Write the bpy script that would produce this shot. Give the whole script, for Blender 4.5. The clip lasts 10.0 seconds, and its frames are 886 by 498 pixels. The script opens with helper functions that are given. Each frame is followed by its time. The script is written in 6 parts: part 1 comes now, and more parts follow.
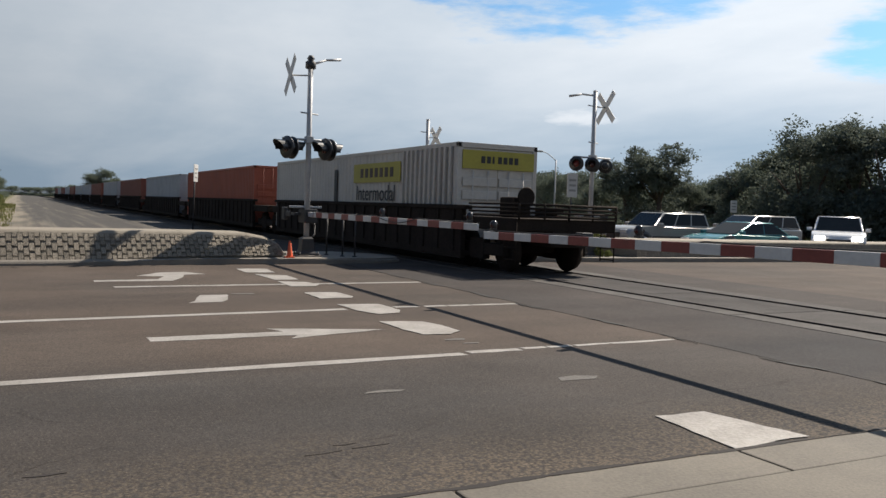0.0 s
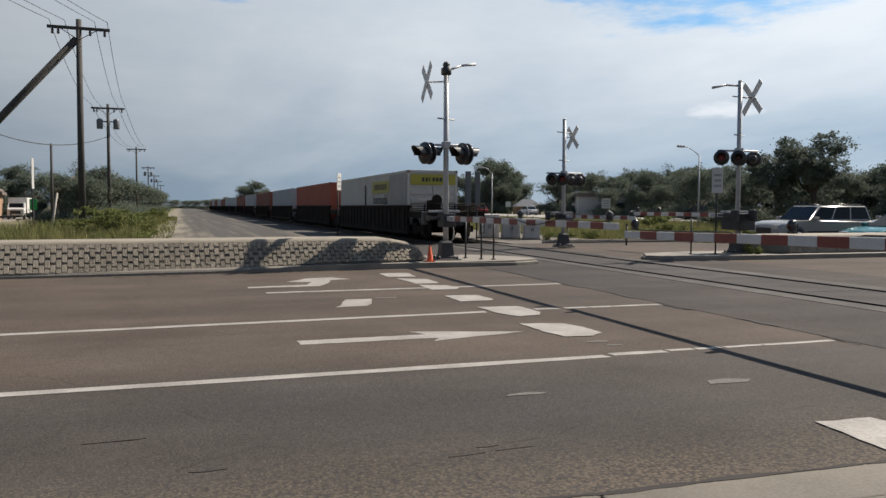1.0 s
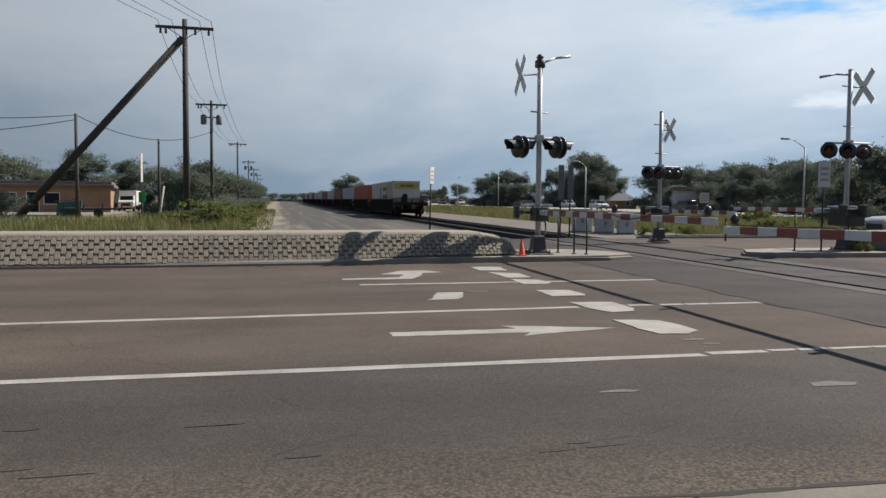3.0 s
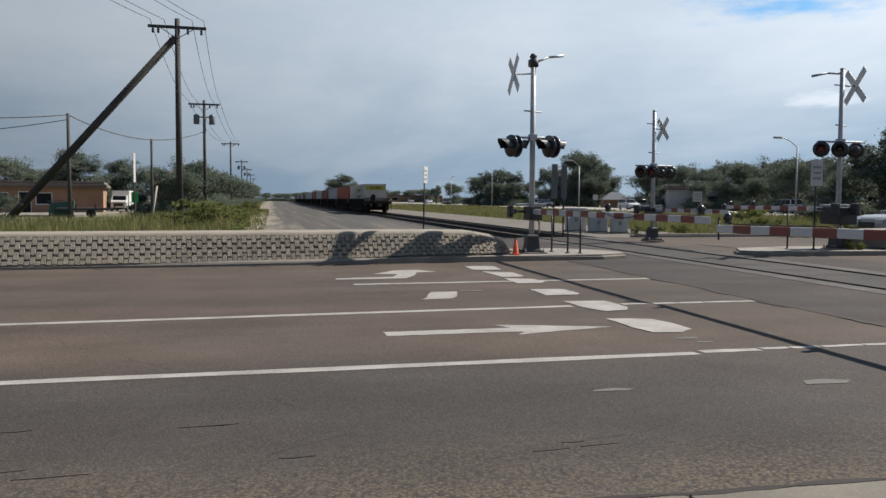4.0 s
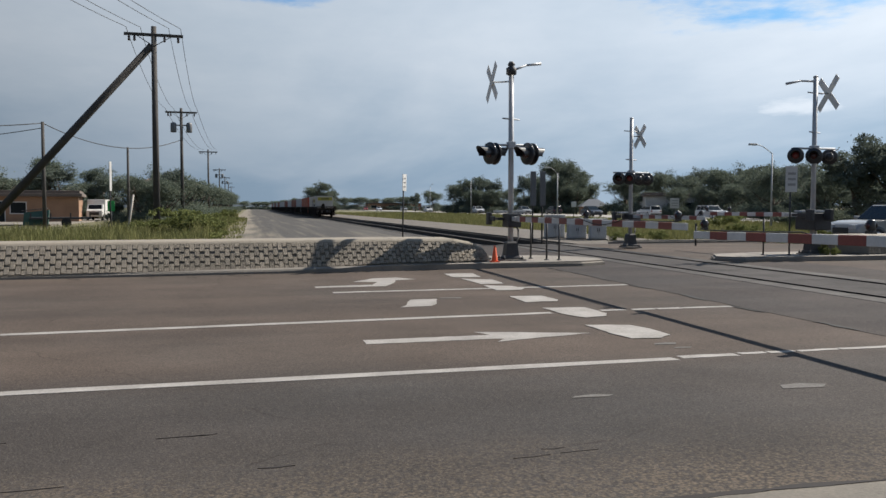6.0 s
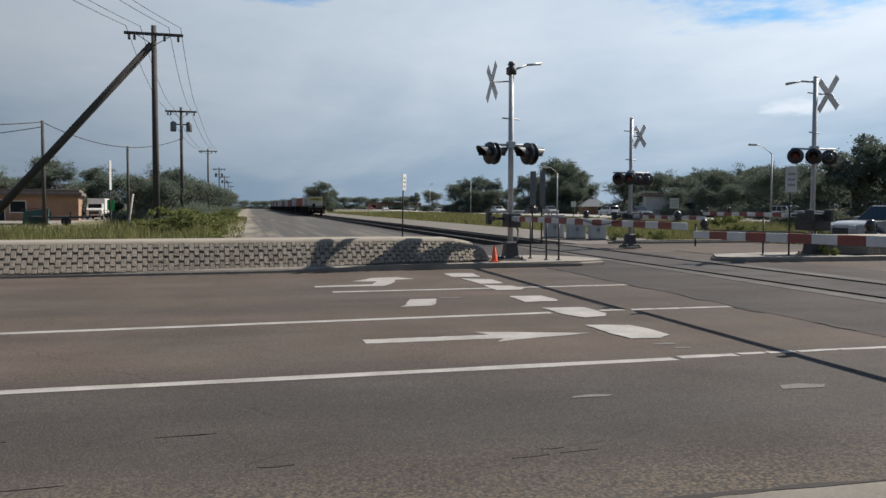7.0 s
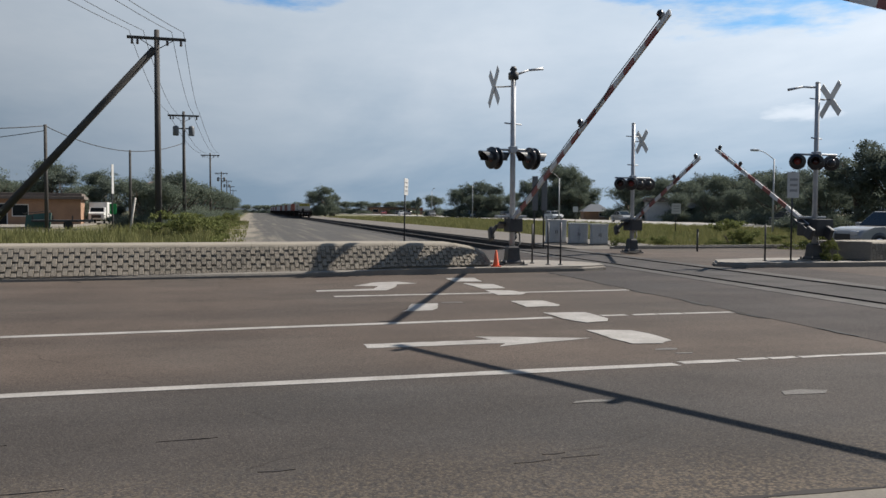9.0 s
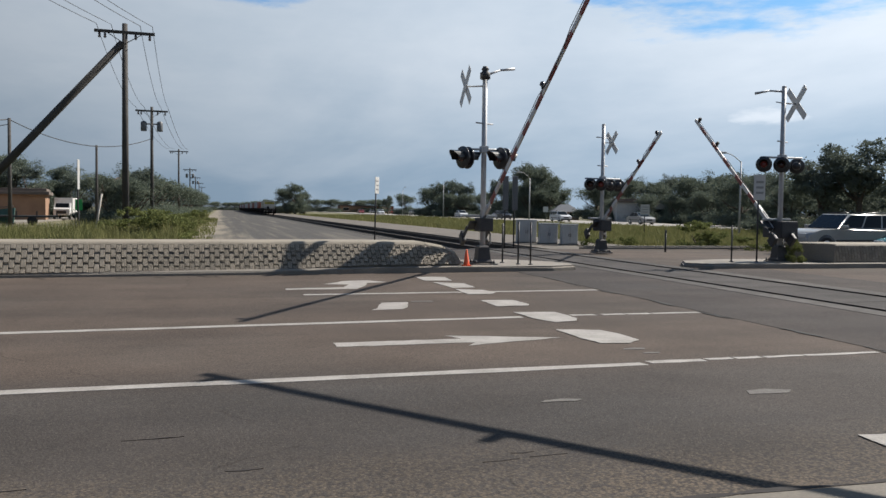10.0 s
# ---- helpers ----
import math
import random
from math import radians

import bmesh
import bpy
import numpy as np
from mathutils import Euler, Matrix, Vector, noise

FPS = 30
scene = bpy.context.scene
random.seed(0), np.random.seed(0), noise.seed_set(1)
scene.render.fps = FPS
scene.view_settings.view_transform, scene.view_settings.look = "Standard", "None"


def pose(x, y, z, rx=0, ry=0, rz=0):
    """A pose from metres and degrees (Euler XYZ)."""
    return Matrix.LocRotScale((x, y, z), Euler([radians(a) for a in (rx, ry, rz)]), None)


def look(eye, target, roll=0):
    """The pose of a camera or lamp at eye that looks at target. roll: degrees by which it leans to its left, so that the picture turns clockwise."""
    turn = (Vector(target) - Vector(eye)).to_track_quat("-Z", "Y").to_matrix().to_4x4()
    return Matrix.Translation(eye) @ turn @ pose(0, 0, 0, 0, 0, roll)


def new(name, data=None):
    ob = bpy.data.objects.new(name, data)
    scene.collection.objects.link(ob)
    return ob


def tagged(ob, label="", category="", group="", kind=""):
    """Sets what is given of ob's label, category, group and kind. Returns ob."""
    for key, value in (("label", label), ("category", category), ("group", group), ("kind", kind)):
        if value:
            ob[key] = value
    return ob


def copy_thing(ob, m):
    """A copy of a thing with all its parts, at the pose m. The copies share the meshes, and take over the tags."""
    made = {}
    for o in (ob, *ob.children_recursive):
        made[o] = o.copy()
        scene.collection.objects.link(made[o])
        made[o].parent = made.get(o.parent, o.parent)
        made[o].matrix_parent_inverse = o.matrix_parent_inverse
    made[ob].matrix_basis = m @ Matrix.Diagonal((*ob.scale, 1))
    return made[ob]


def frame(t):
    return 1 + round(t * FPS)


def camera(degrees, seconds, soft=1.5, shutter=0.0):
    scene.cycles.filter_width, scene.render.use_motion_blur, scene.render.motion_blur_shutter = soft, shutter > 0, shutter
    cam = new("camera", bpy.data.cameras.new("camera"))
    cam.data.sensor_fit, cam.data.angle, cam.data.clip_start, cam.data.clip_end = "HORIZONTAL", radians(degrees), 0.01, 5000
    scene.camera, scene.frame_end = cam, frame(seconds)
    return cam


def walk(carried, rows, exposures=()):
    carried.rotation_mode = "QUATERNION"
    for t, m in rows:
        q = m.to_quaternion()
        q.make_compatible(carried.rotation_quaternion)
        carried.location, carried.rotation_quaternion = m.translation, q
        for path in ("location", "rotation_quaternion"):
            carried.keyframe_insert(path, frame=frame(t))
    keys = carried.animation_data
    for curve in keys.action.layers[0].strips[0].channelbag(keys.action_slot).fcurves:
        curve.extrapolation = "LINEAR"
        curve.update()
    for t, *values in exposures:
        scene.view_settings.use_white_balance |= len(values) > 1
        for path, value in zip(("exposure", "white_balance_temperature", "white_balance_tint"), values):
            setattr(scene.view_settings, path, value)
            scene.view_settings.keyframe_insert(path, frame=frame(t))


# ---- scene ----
cam = camera(56.1, 10.0, soft=1.5)

# seconds, heading (0 = along the tracks, left positive), pitch, lean to the left
PATH = [
    (0, -27.00, -2.88, 1.96),
    (0.1, -25.95, -2.86, 1.76),
    (0.2, -24.97, -2.83, 1.54),
    (0.3, -24.40, -2.80, 1.32),
    (0.4, -23.85, -2.78, 1.10),
    (0.5, -22.77, -2.76, 0.89),
    (0.7, -20.30, -2.82, 0.55),
    (1, -17.54, -2.90, 0.18),
    (1.5, -13.98, -2.70, 0.42),
    (2, -12.49, -2.89, 0.28),
    (2.5, -11.15, -3.33, 0.41),
    (4, -11.64, -3.40, 0.25),
    (4.5, -12.07, -3.97, 0.46),
    (5, -12.06, -4.44, 0.36),
    (5.5, -12.51, -4.12, 0.10),
    (6, -13.08, -2.88, 0.01),
    (7.5, -12.99, -2.90, 0.23),
    (8, -12.56, -2.45, 0.35),
    (8.5, -12.81, -2.36, 0.55),
    (9, -12.97, -2.58, 0.27),
    (9.5, -13.31, -2.47, 0.58),
    (10, -14.98, -2.63, 0.79),
]
EYE = (0.0, 0.0, 1.35)
# the picture starts a little warmer and settles as the camera turns
walk(cam, [(t, pose(*EYE, 90 + p, -r, h)) for t, h, p, r in PATH],
     exposures=((0, 0.74, 6800, 11), (1.2, 0.74, 6800, 11), (2.5, 0.74, 6550, 10), (10, 0.74, 6450, 10)))

# ---- light ----
SUN_DIR = Vector((1.01, 0.31, 1.0)).normalized()
sun_data = bpy.data.lights.new("sun", "SUN")
sun_data.energy, sun_data.angle, sun_data.color = 5.0, radians(0.55), (1.0, 0.93, 0.84)
sun = new("sun", sun_data)
sun.matrix_world = look(SUN_DIR * 60, (0, 0, 0))


def make_world():
    world = bpy.data.worlds.new("cloudy_sky")
    scene.world = world
    world.use_nodes = True
    nt = world.node_tree
    nt.nodes.clear()
    N, L = nt.nodes.new, nt.links.new
    out, bg = N("ShaderNodeOutputWorld"), N("ShaderNodeBackground")
    sky = N("ShaderNodeTexSky")
    sky.sky_type, sky.sun_disc = "NISHITA", False
    sky.sun_elevation, sky.sun_rotation = radians(43), radians(73)
    sky.air_density, sky.dust_density = 1.0, 1.5
    co = N("ShaderNodeTexCoord")
    sep = N("ShaderNodeSeparateXYZ")
    L(co.outputs["Generated"], sep.inputs[0])
    # project the cloud deck on a plane overhead, so that it flattens towards the horizon
    up = N("ShaderNodeMath"); up.operation = "ADD"; up.inputs[1].default_value = 0.16
    mx = N("ShaderNodeMath"); mx.operation = "MAXIMUM"; mx.inputs[1].default_value = 0.02
    L(sep.outputs[2], mx.inputs[0]); L(mx.outputs[0], up.inputs[0])
    dv = []
    for i in range(2):
        d = N("ShaderNodeMath"); d.operation = "DIVIDE"
        L(sep.outputs[i], d.inputs[0]); L(up.outputs[0], d.inputs[1]); dv.append(d)
    comb = N("ShaderNodeCombineXYZ")
    L(dv[0].outputs[0], comb.inputs[0]); L(dv[1].outputs[0], comb.inputs[1])
    def cloud(scale, detail, lo, hi, off):
        mp = N("ShaderNodeMapping"); mp.inputs["Location"].default_value = off
        mp.inputs["Rotation"].default_value = (0, 0, 0.9); mp.inputs["Scale"].default_value = (1.0, 0.55, 1)
        nz = N("ShaderNodeTexNoise")
        nz.inputs["Scale"].default_value, nz.inputs["Detail"].default_value, nz.inputs["Roughness"].default_value = scale, detail, 0.55
        nz.inputs["Distortion"].default_value = 0.25
        rp = N("ShaderNodeMapRange"); rp.inputs[1].default_value, rp.inputs[2].default_value = lo, hi
        rp.interpolation_type = "SMOOTHSTEP"
        L(comb.outputs[0], mp.inputs[0]); L(mp.outputs[0], nz.inputs[0]); L(nz.outputs[0], rp.inputs[0])
        return rp
    cover_high = cloud(0.9, 8, 0.46, 0.56, (3.1, 1.7, 0))
    # closed cover low down, gaps higher up
    low = N("ShaderNodeMapRange"); low.inputs[1].default_value, low.inputs[2].default_value = 0.34, 0.27
    L(sep.outputs[2], low.inputs[0])
    closed = N("ShaderNodeMath"); closed.operation = "MAXIMUM"
    L(cover_high.outputs[0], closed.inputs[0]); L(low.outputs[0], closed.inputs[1])

    def math_node(op, a, b):
        n = N("ShaderNodeMath"); n.operation = op
        for k, v in enumerate((a, b)):
            if isinstance(v, (int, float)):
                n.inputs[k].default_value = v
            else:
                L(v, n.inputs[k])
        return n.outputs[0]

    def lens_shape(bearing, height, wide, high):
        """1 in the middle of an oval part of the sky, 0 at its rim and beyond."""
        b, e = radians(bearing), radians(height)
        dx = N("ShaderNodeVectorMath"); dx.operation = "DOT_PRODUCT"; dx.inputs[1].default_value = (math.cos(b), -math.sin(b), 0)
        L(co.outputs["Generated"], dx.inputs[0])
        u = math_node("DIVIDE", dx.outputs["Value"], math.tan(radians(wide)))
        w = math_node("DIVIDE", math_node("SUBTRACT", sep.outputs[2], math.sin(e)), math.sin(radians(high)))
        q = math_node("ADD", math_node("MULTIPLY", u, u), math_node("MULTIPLY", w, w))
        n = N("ShaderNodeMath"); n.operation = "SUBTRACT"; n.use_clamp = True
        n.inputs[0].default_value = 1.0
        L(q, n.inputs[1])
        return n.outputs[0]

    # ragged blue gaps between the cloud banks
    ragged = N("ShaderNodeTexNoise")
    ragged.inputs["Scale"].default_value, ragged.inputs["Detail"].default_value, ragged.inputs["Roughness"].default_value = 7.0, 8, 0.62
    stretch = N("ShaderNodeMapping"); stretch.inputs["Scale"].default_value = (1, 1, 4.5)
    L(co.outputs["Generated"], stretch.inputs[0]); L(stretch.outputs[0], ragged.inputs[0])
    gaps = 0.0
    for bearing, height, wide, high in ((35.5, 14.6, 13, 4.2), (56.0, 11.0, 6.0, 4.2), (1.5, 16.2, 9, 3.2)):
        gaps = math_node("MAXIMUM", gaps, lens_shape(bearing, height, wide, high))
    tear = N("ShaderNodeMapRange"); tear.interpolation_type = "SMOOTHSTEP"
    tear.inputs[1].default_value, tear.inputs[2].default_value = 0.26, 0.88
    tear.inputs[3].default_value, tear.inputs[4].default_value = 1.0, 0.08
    L(math_node("ADD", gaps, math_node("MULTIPLY", math_node("SUBTRACT", ragged.outputs[0], 0.5), 2.2)), tear.inputs[0])
    tear_in = math_node("MAXIMUM", tear.outputs[0], math_node("LESS_THAN", gaps, 0.01))
    cover = N("ShaderNodeMath"); cover.operation = "MINIMUM"
    L(closed.outputs[0], cover.inputs[0]); L(tear_in, cover.inputs[1])
    streaks = cloud(0.75, 7, 0.30, 0.72, (2.3, 9.2, 0))
    # blue-grey low bank, brighter layers above it
    bank = N("ShaderNodeMapRange"); bank.interpolation_type = "SMOOTHSTEP"
    bank.inputs[1].default_value, bank.inputs[2].default_value = 0.05, 0.20
    L(sep.outputs[2], bank.inputs[0])
    layers = N("ShaderNodeMath"); layers.operation = "ADD"; layers.use_clamp = True
    L(math_node("MULTIPLY", math_node("ADD", math_node("MULTIPLY", streaks.outputs[0], 0.75), math_node("MULTIPLY", ragged.outputs[0], 0.5)), 0.62), layers.inputs[0]); L(math_node("SUBTRACT", math_node("MULTIPLY", bank.outputs[0], 0.62), 0.20), layers.inputs[1])
    # one small bright heap cloud
    puff = N("ShaderNodeMapRange"); puff.interpolation_type = "SMOOTHSTEP"
    puff.inputs[1].default_value, puff.inputs[2].default_value = 0.20, 0.95
    puff.inputs[4].default_value = 1.0
    L(math_node("ADD", lens_shape(36.2, 6.4, 4.0, 1.3), math_node("MULTIPLY", math_node("SUBTRACT", ragged.outputs[0], 0.5), 2.4)), puff.inputs[0])
    shade = N("ShaderNodeMath"); shade.operation = "MAXIMUM"
    L(layers.outputs[0], shade.inputs[0]); L(puff.outputs[0], shade.inputs[1])
    # grey bellies and bright tops, brighter on the side of the sun
    side = N("ShaderNodeVectorMath"); side.operation = "DOT_PRODUCT"; side.inputs[1].default_value = SUN_DIR
    L(co.outputs["Generated"], side.inputs[0])
    glow = N("ShaderNodeMapRange"); glow.inputs[1].default_value, glow.inputs[2].default_value = 0.05, 0.95
    glow.inputs[3].default_value, glow.inputs[4].default_value = 0.60, 1.50
    L(side.outputs["Value"], glow.inputs[0])
    body = N("ShaderNodeMix"); body.data_type = "RGBA"
    body.inputs[6].default_value, body.inputs[7].default_value = (0.270, 0.372, 0.485, 1), (0.590, 0.650, 0.720, 1)
    L(shade.outputs[0], body.inputs[0])
    # the unseen sky overhead is dimmed, to weaken the fill in shadows
    deck = N("ShaderNodeMapRange"); deck.inputs[1].default_value, deck.inputs[2].default_value = 0.45, 0.95
    deck.inputs[3].default_value, deck.inputs[4].default_value = 1.0, 0.30
    L(sep.outputs[2], deck.inputs[0])
    both = N("ShaderNodeMath"); both.operation = "MULTIPLY"
    L(glow.outputs[0], both.inputs[0]); L(deck.outputs[0], both.inputs[1])
    # the unseen cover overhead is set to neutral grey, to take blue out of shadows
    thick = N("ShaderNodeMapRange"); thick.inputs[1].default_value, thick.inputs[2].default_value = 0.28, 0.60
    L(sep.outputs[2], thick.inputs[0])
    grey = N("ShaderNodeMix"); grey.data_type = "RGBA"; grey.inputs[7].default_value = (0.36, 0.355, 0.345, 1)
    L(thick.outputs[0], grey.inputs[0]); L(body.outputs[2], grey.inputs[6])
    lit = N("ShaderNodeVectorMath"); lit.operation = "SCALE"
    L(grey.outputs[2], lit.inputs[0]); L(both.outputs[0], lit.inputs[3])
    # the clear sky between the clouds, deep blue
    blue = N("ShaderNodeVectorMath"); blue.operation = "MULTIPLY"; blue.inputs[1].default_value = (0.042, 0.084, 0.118)
    L(sky.outputs[0], blue.inputs[0])
    mix = N("ShaderNodeMix"); mix.data_type = "RGBA"
    L(cover.outputs[0], mix.inputs[0]); L(blue.outputs[0], mix.inputs[6]); L(lit.outputs[0], mix.inputs[7])
    L(mix.outputs[2], bg.inputs[0])
    bg.inputs[1].default_value = 0.66
    L(bg.outputs[0], out.inputs[0])


make_world()


# ---- materials ----
def mat(name, base, rough=0.7, metal=0.0, var=0.25, scale=6.0, fine=60.0, bump=0.0, dark=None, per_object=0.0, stain=0.0, spec=0.5):
    """Two scales of variation of one base colour, with bump; dark: the second colour; per_object: shift from piece to piece."""
    m = bpy.data.materials.new(name)
    m.use_nodes = True
    nt = m.node_tree
    N, L = nt.nodes.new, nt.links.new
    b = nt.nodes["Principled BSDF"]
    base = tuple(c * 0.80 for c in base)
    dark = dark and tuple(c * 0.80 for c in dark)
    co = N("ShaderNodeTexCoord")
    n1, n2 = N("ShaderNodeTexNoise"), N("ShaderNodeTexNoise")
    n1.inputs["Scale"].default_value, n1.inputs["Detail"].default_value = scale, 5
    n2.inputs["Scale"].default_value, n2.inputs["Detail"].default_value = fine, 3
    L(co.outputs["Object"], n1.inputs[0]); L(co.outputs["Object"], n2.inputs[0])
    d = dark or tuple(c * (1 - var) for c in base)
    hi = base if dark else tuple(min(1, c * (1 + var * 0.6)) for c in base)
    ramp = N("ShaderNodeValToRGB")
    ramp.color_ramp.elements[0].position, ramp.color_ramp.elements[1].position = 0.34, 0.66
    ramp.color_ramp.elements[0].color, ramp.color_ramp.elements[1].color = (*d, 1), (*hi, 1)
    add = N("ShaderNodeMath"); add.operation = "MULTIPLY_ADD"; add.inputs[1].default_value = 0.45
    L(n2.outputs[0], add.inputs[0])
    half = N("ShaderNodeMath"); half.operation = "MULTIPLY"; half.inputs[1].default_value = 0.55
    L(n1.outputs[0], half.inputs[0]); L(half.outputs[0], add.inputs[2])
    L(add.outputs[0], ramp.inputs[0])
    col = ramp.outputs[0]
    if per_object:
        oi = N("ShaderNodeObjectInfo")
        hsv = N("ShaderNodeHueSaturation")
        mr = N("ShaderNodeMapRange"); mr.inputs[3].default_value, mr.inputs[4].default_value = 1 - per_object, 1 + per_object
        L(oi.outputs["Random"], mr.inputs[0]); L(mr.outputs[0], hsv.inputs["Value"]); L(col, hsv.inputs["Color"])
        col = hsv.outputs[0]
    L(col, b.inputs["Base Color"])
    b.inputs["Roughness"].default_value, b.inputs["Metallic"].default_value = rough, metal
    b.inputs["Specular IOR Level"].default_value = spec
    if bump:
        bp = N("ShaderNodeBump"); bp.inputs["Strength"].default_value, bp.inputs["Distance"].default_value = bump, 0.02
        L(n2.outputs[0], bp.inputs["Height"]); L(bp.outputs[0], b.inputs["Normal"])
    return m


def glowing(name, colour, strength):
    m = mat(name, colour, 0.3)
    b = m.node_tree.nodes["Principled BSDF"]
    b.inputs["Emission Color"].default_value, b.inputs["Emission Strength"].default_value = (*colour, 1), strength
    return m


def asphalt_material(name="asphalt", base=(0.101, 0.0790, 0.0640)):
    """Old grey-brown asphalt with aggregate, tyre-darkened bands along the lanes, patches and cracks."""
    m = mat(name, base, 0.92, 0, 0.28, 0.9, 70, 0.18, spec=0.15)
    nt = m.node_tree
    N, L = nt.nodes.new, nt.links.new
    b = nt.nodes["Principled BSDF"]
    col = b.inputs["Base Color"].links[0].from_socket
    co = nt.nodes["Texture Coordinate"]
    def times(col, fac, dark):
        mx = N("ShaderNodeMix"); mx.data_type, mx.blend_type = "RGBA", "MULTIPLY"
        mx.inputs[7].default_value = (*dark, 1)
        L(fac, mx.inputs[0]); L(col, mx.inputs[6])
        return mx.outputs[2]
    # long streaks along the road
    mp = N("ShaderNodeMapping"); mp.inputs["Scale"].default_value = (0.05, 0.7, 1); mp.inputs["Rotation"].default_value = (0, 0, -0.04)
    st = N("ShaderNodeTexNoise"); st.inputs["Scale"].default_value, st.inputs["Detail"].default_value = 1.0, 4
    L(co.outputs["Object"], mp.inputs[0]); L(mp.outputs[0], st.inputs[0])
    r1 = N("ShaderNodeMapRange"); r1.inputs[1].default_value, r1.inputs[2].default_value = 0.40, 0.68
    L(st.outputs[0], r1.inputs[0])
    col = times(col, r1.outputs[0], (0.70, 0.71, 0.73))
    # cooler, darker areas of newer binder
    big = N("ShaderNodeTexNoise"); big.inputs["Scale"].default_value, big.inputs["Detail"].default_value = 0.22, 5
    L(co.outputs["Object"], big.inputs[0])
    rb = N("ShaderNodeMapRange"); rb.inputs[1].default_value, rb.inputs[2].default_value = 0.46, 0.62
    L(big.outputs[0], rb.inputs[0])
    col = times(col, rb.outputs[0], (0.80, 0.85, 0.89))
    # the near lane is greyer and darker, the further lanes are browner
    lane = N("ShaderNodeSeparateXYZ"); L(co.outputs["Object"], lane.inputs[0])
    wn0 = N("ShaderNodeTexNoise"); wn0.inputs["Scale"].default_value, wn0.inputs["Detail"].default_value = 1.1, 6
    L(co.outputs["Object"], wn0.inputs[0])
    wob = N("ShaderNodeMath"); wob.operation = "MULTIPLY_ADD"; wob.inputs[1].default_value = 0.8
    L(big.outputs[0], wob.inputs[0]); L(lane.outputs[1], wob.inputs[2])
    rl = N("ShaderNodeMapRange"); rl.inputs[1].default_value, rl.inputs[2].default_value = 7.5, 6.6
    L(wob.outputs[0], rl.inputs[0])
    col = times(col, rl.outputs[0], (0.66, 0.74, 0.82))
    # bare coarse aggregate worn clear along the gutter
    edge = N("ShaderNodeMath"); edge.operation = "MULTIPLY_ADD"; edge.inputs[1].default_value = 1.6
    L(wn0.outputs[0], edge.inputs[0]); L(lane.outputs[1], edge.inputs[2])
    rg = N("ShaderNodeMapRange"); rg.inputs[1].default_value, rg.inputs[2].default_value = 5.5, 4.3
    L(edge.outputs[0], rg.inputs[0])
    chip = N("ShaderNodeTexVoronoi"); chip.inputs["Scale"].default_value = 42
    L(co.outputs["Object"], chip.inputs[0])
    rc = N("ShaderNodeMapRange"); rc.inputs[1].default_value, rc.inputs[2].default_value = 0.75, 0.10
    L(chip.outputs["Distance"], rc.inputs[0])
    both = N("ShaderNodeMath"); both.operation = "MULTIPLY"
    L(rg.outputs[0], both.inputs[0]); L(rc.outputs[0], both.inputs[1])
    bare = N("ShaderNodeMix"); bare.data_type = "RGBA"; bare.inputs[7].default_value = (0.112, 0.088, 0.064, 1)
    L(both.outputs[0], bare.inputs[0]); L(col, bare.inputs[6])
    col = bare.outputs[2]
    # cracks
    vo = N("ShaderNodeTexVoronoi"); vo.feature = "DISTANCE_TO_EDGE"; vo.inputs["Scale"].default_value = 0.22
    wn = N("ShaderNodeTexNoise"); wn.inputs["Scale"].default_value, wn.inputs["Detail"].default_value = 1.4, 6
    mxv = N("ShaderNodeMix"); mxv.data_type = "VECTOR"; mxv.inputs[0].default_value = 0.35
    L(co.outputs["Object"], wn.inputs[0]); L(co.outputs["Object"], mxv.inputs[4]); L(wn.outputs[1], mxv.inputs[5]); L(mxv.outputs[1], vo.inputs[0])
    r2 = N("ShaderNodeMapRange"); r2.inputs[1].default_value, r2.inputs[2].default_value = 0.0022, 0.0
    L(vo.outputs[0], r2.inputs[0])
    gate = N("ShaderNodeMath"); gate.operation = "MULTIPLY"
    g2 = N("ShaderNodeMapRange"); g2.inputs[1].default_value, g2.inputs[2].default_value = 0.48, 0.60
    L(wn.outputs[0], g2.inputs[0]); L(r2.outputs[0], gate.inputs[0]); L(g2.outputs[0], gate.inputs[1])
    col = times(col, gate.outputs[0], (0.60, 0.58, 0.56))
    # pale stone specks
    sp = N("ShaderNodeTexVoronoi"); sp.inputs["Scale"].default_value = 55
    L(co.outputs["Object"], sp.inputs[0])
    r3 = N("ShaderNodeMapRange"); r3.inputs[1].default_value, r3.inputs[2].default_value = 0.28, 0.12
    L(sp.outputs["Distance"], r3.inputs[0])
    mx = N("ShaderNodeMix"); mx.data_type = "RGBA"; mx.inputs[7].default_value = (0.135, 0.11, 0.085, 1)
    k = N("ShaderNodeMath"); k.operation = "MULTIPLY"; k.inputs[1].default_value = 0.45
    L(r3.outputs[0], k.inputs[0]); L(k.outputs[0], mx.inputs[0]); L(col, mx.inputs[6])
    col = mx.outputs[2]
    co2 = N("ShaderNodeTexVoronoi"); co2.inputs["Scale"].default_value = 95
    L(co.outputs["Object"], co2.inputs[0])
    sepc = N("ShaderNodeSeparateColor")
    L(co2.outputs["Color"], sepc.inputs[0])
    hv = N("ShaderNodeHueSaturation")
    mv = N("ShaderNodeMapRange"); mv.inputs[3].default_value, mv.inputs[4].default_value = 0.70, 1.30
    L(sepc.outputs[0], mv.inputs[0]); L(mv.outputs[0], hv.inputs["Value"]); L(col, hv.inputs["Color"])
    L(hv.outputs[0], b.inputs["Base Color"])
    return m


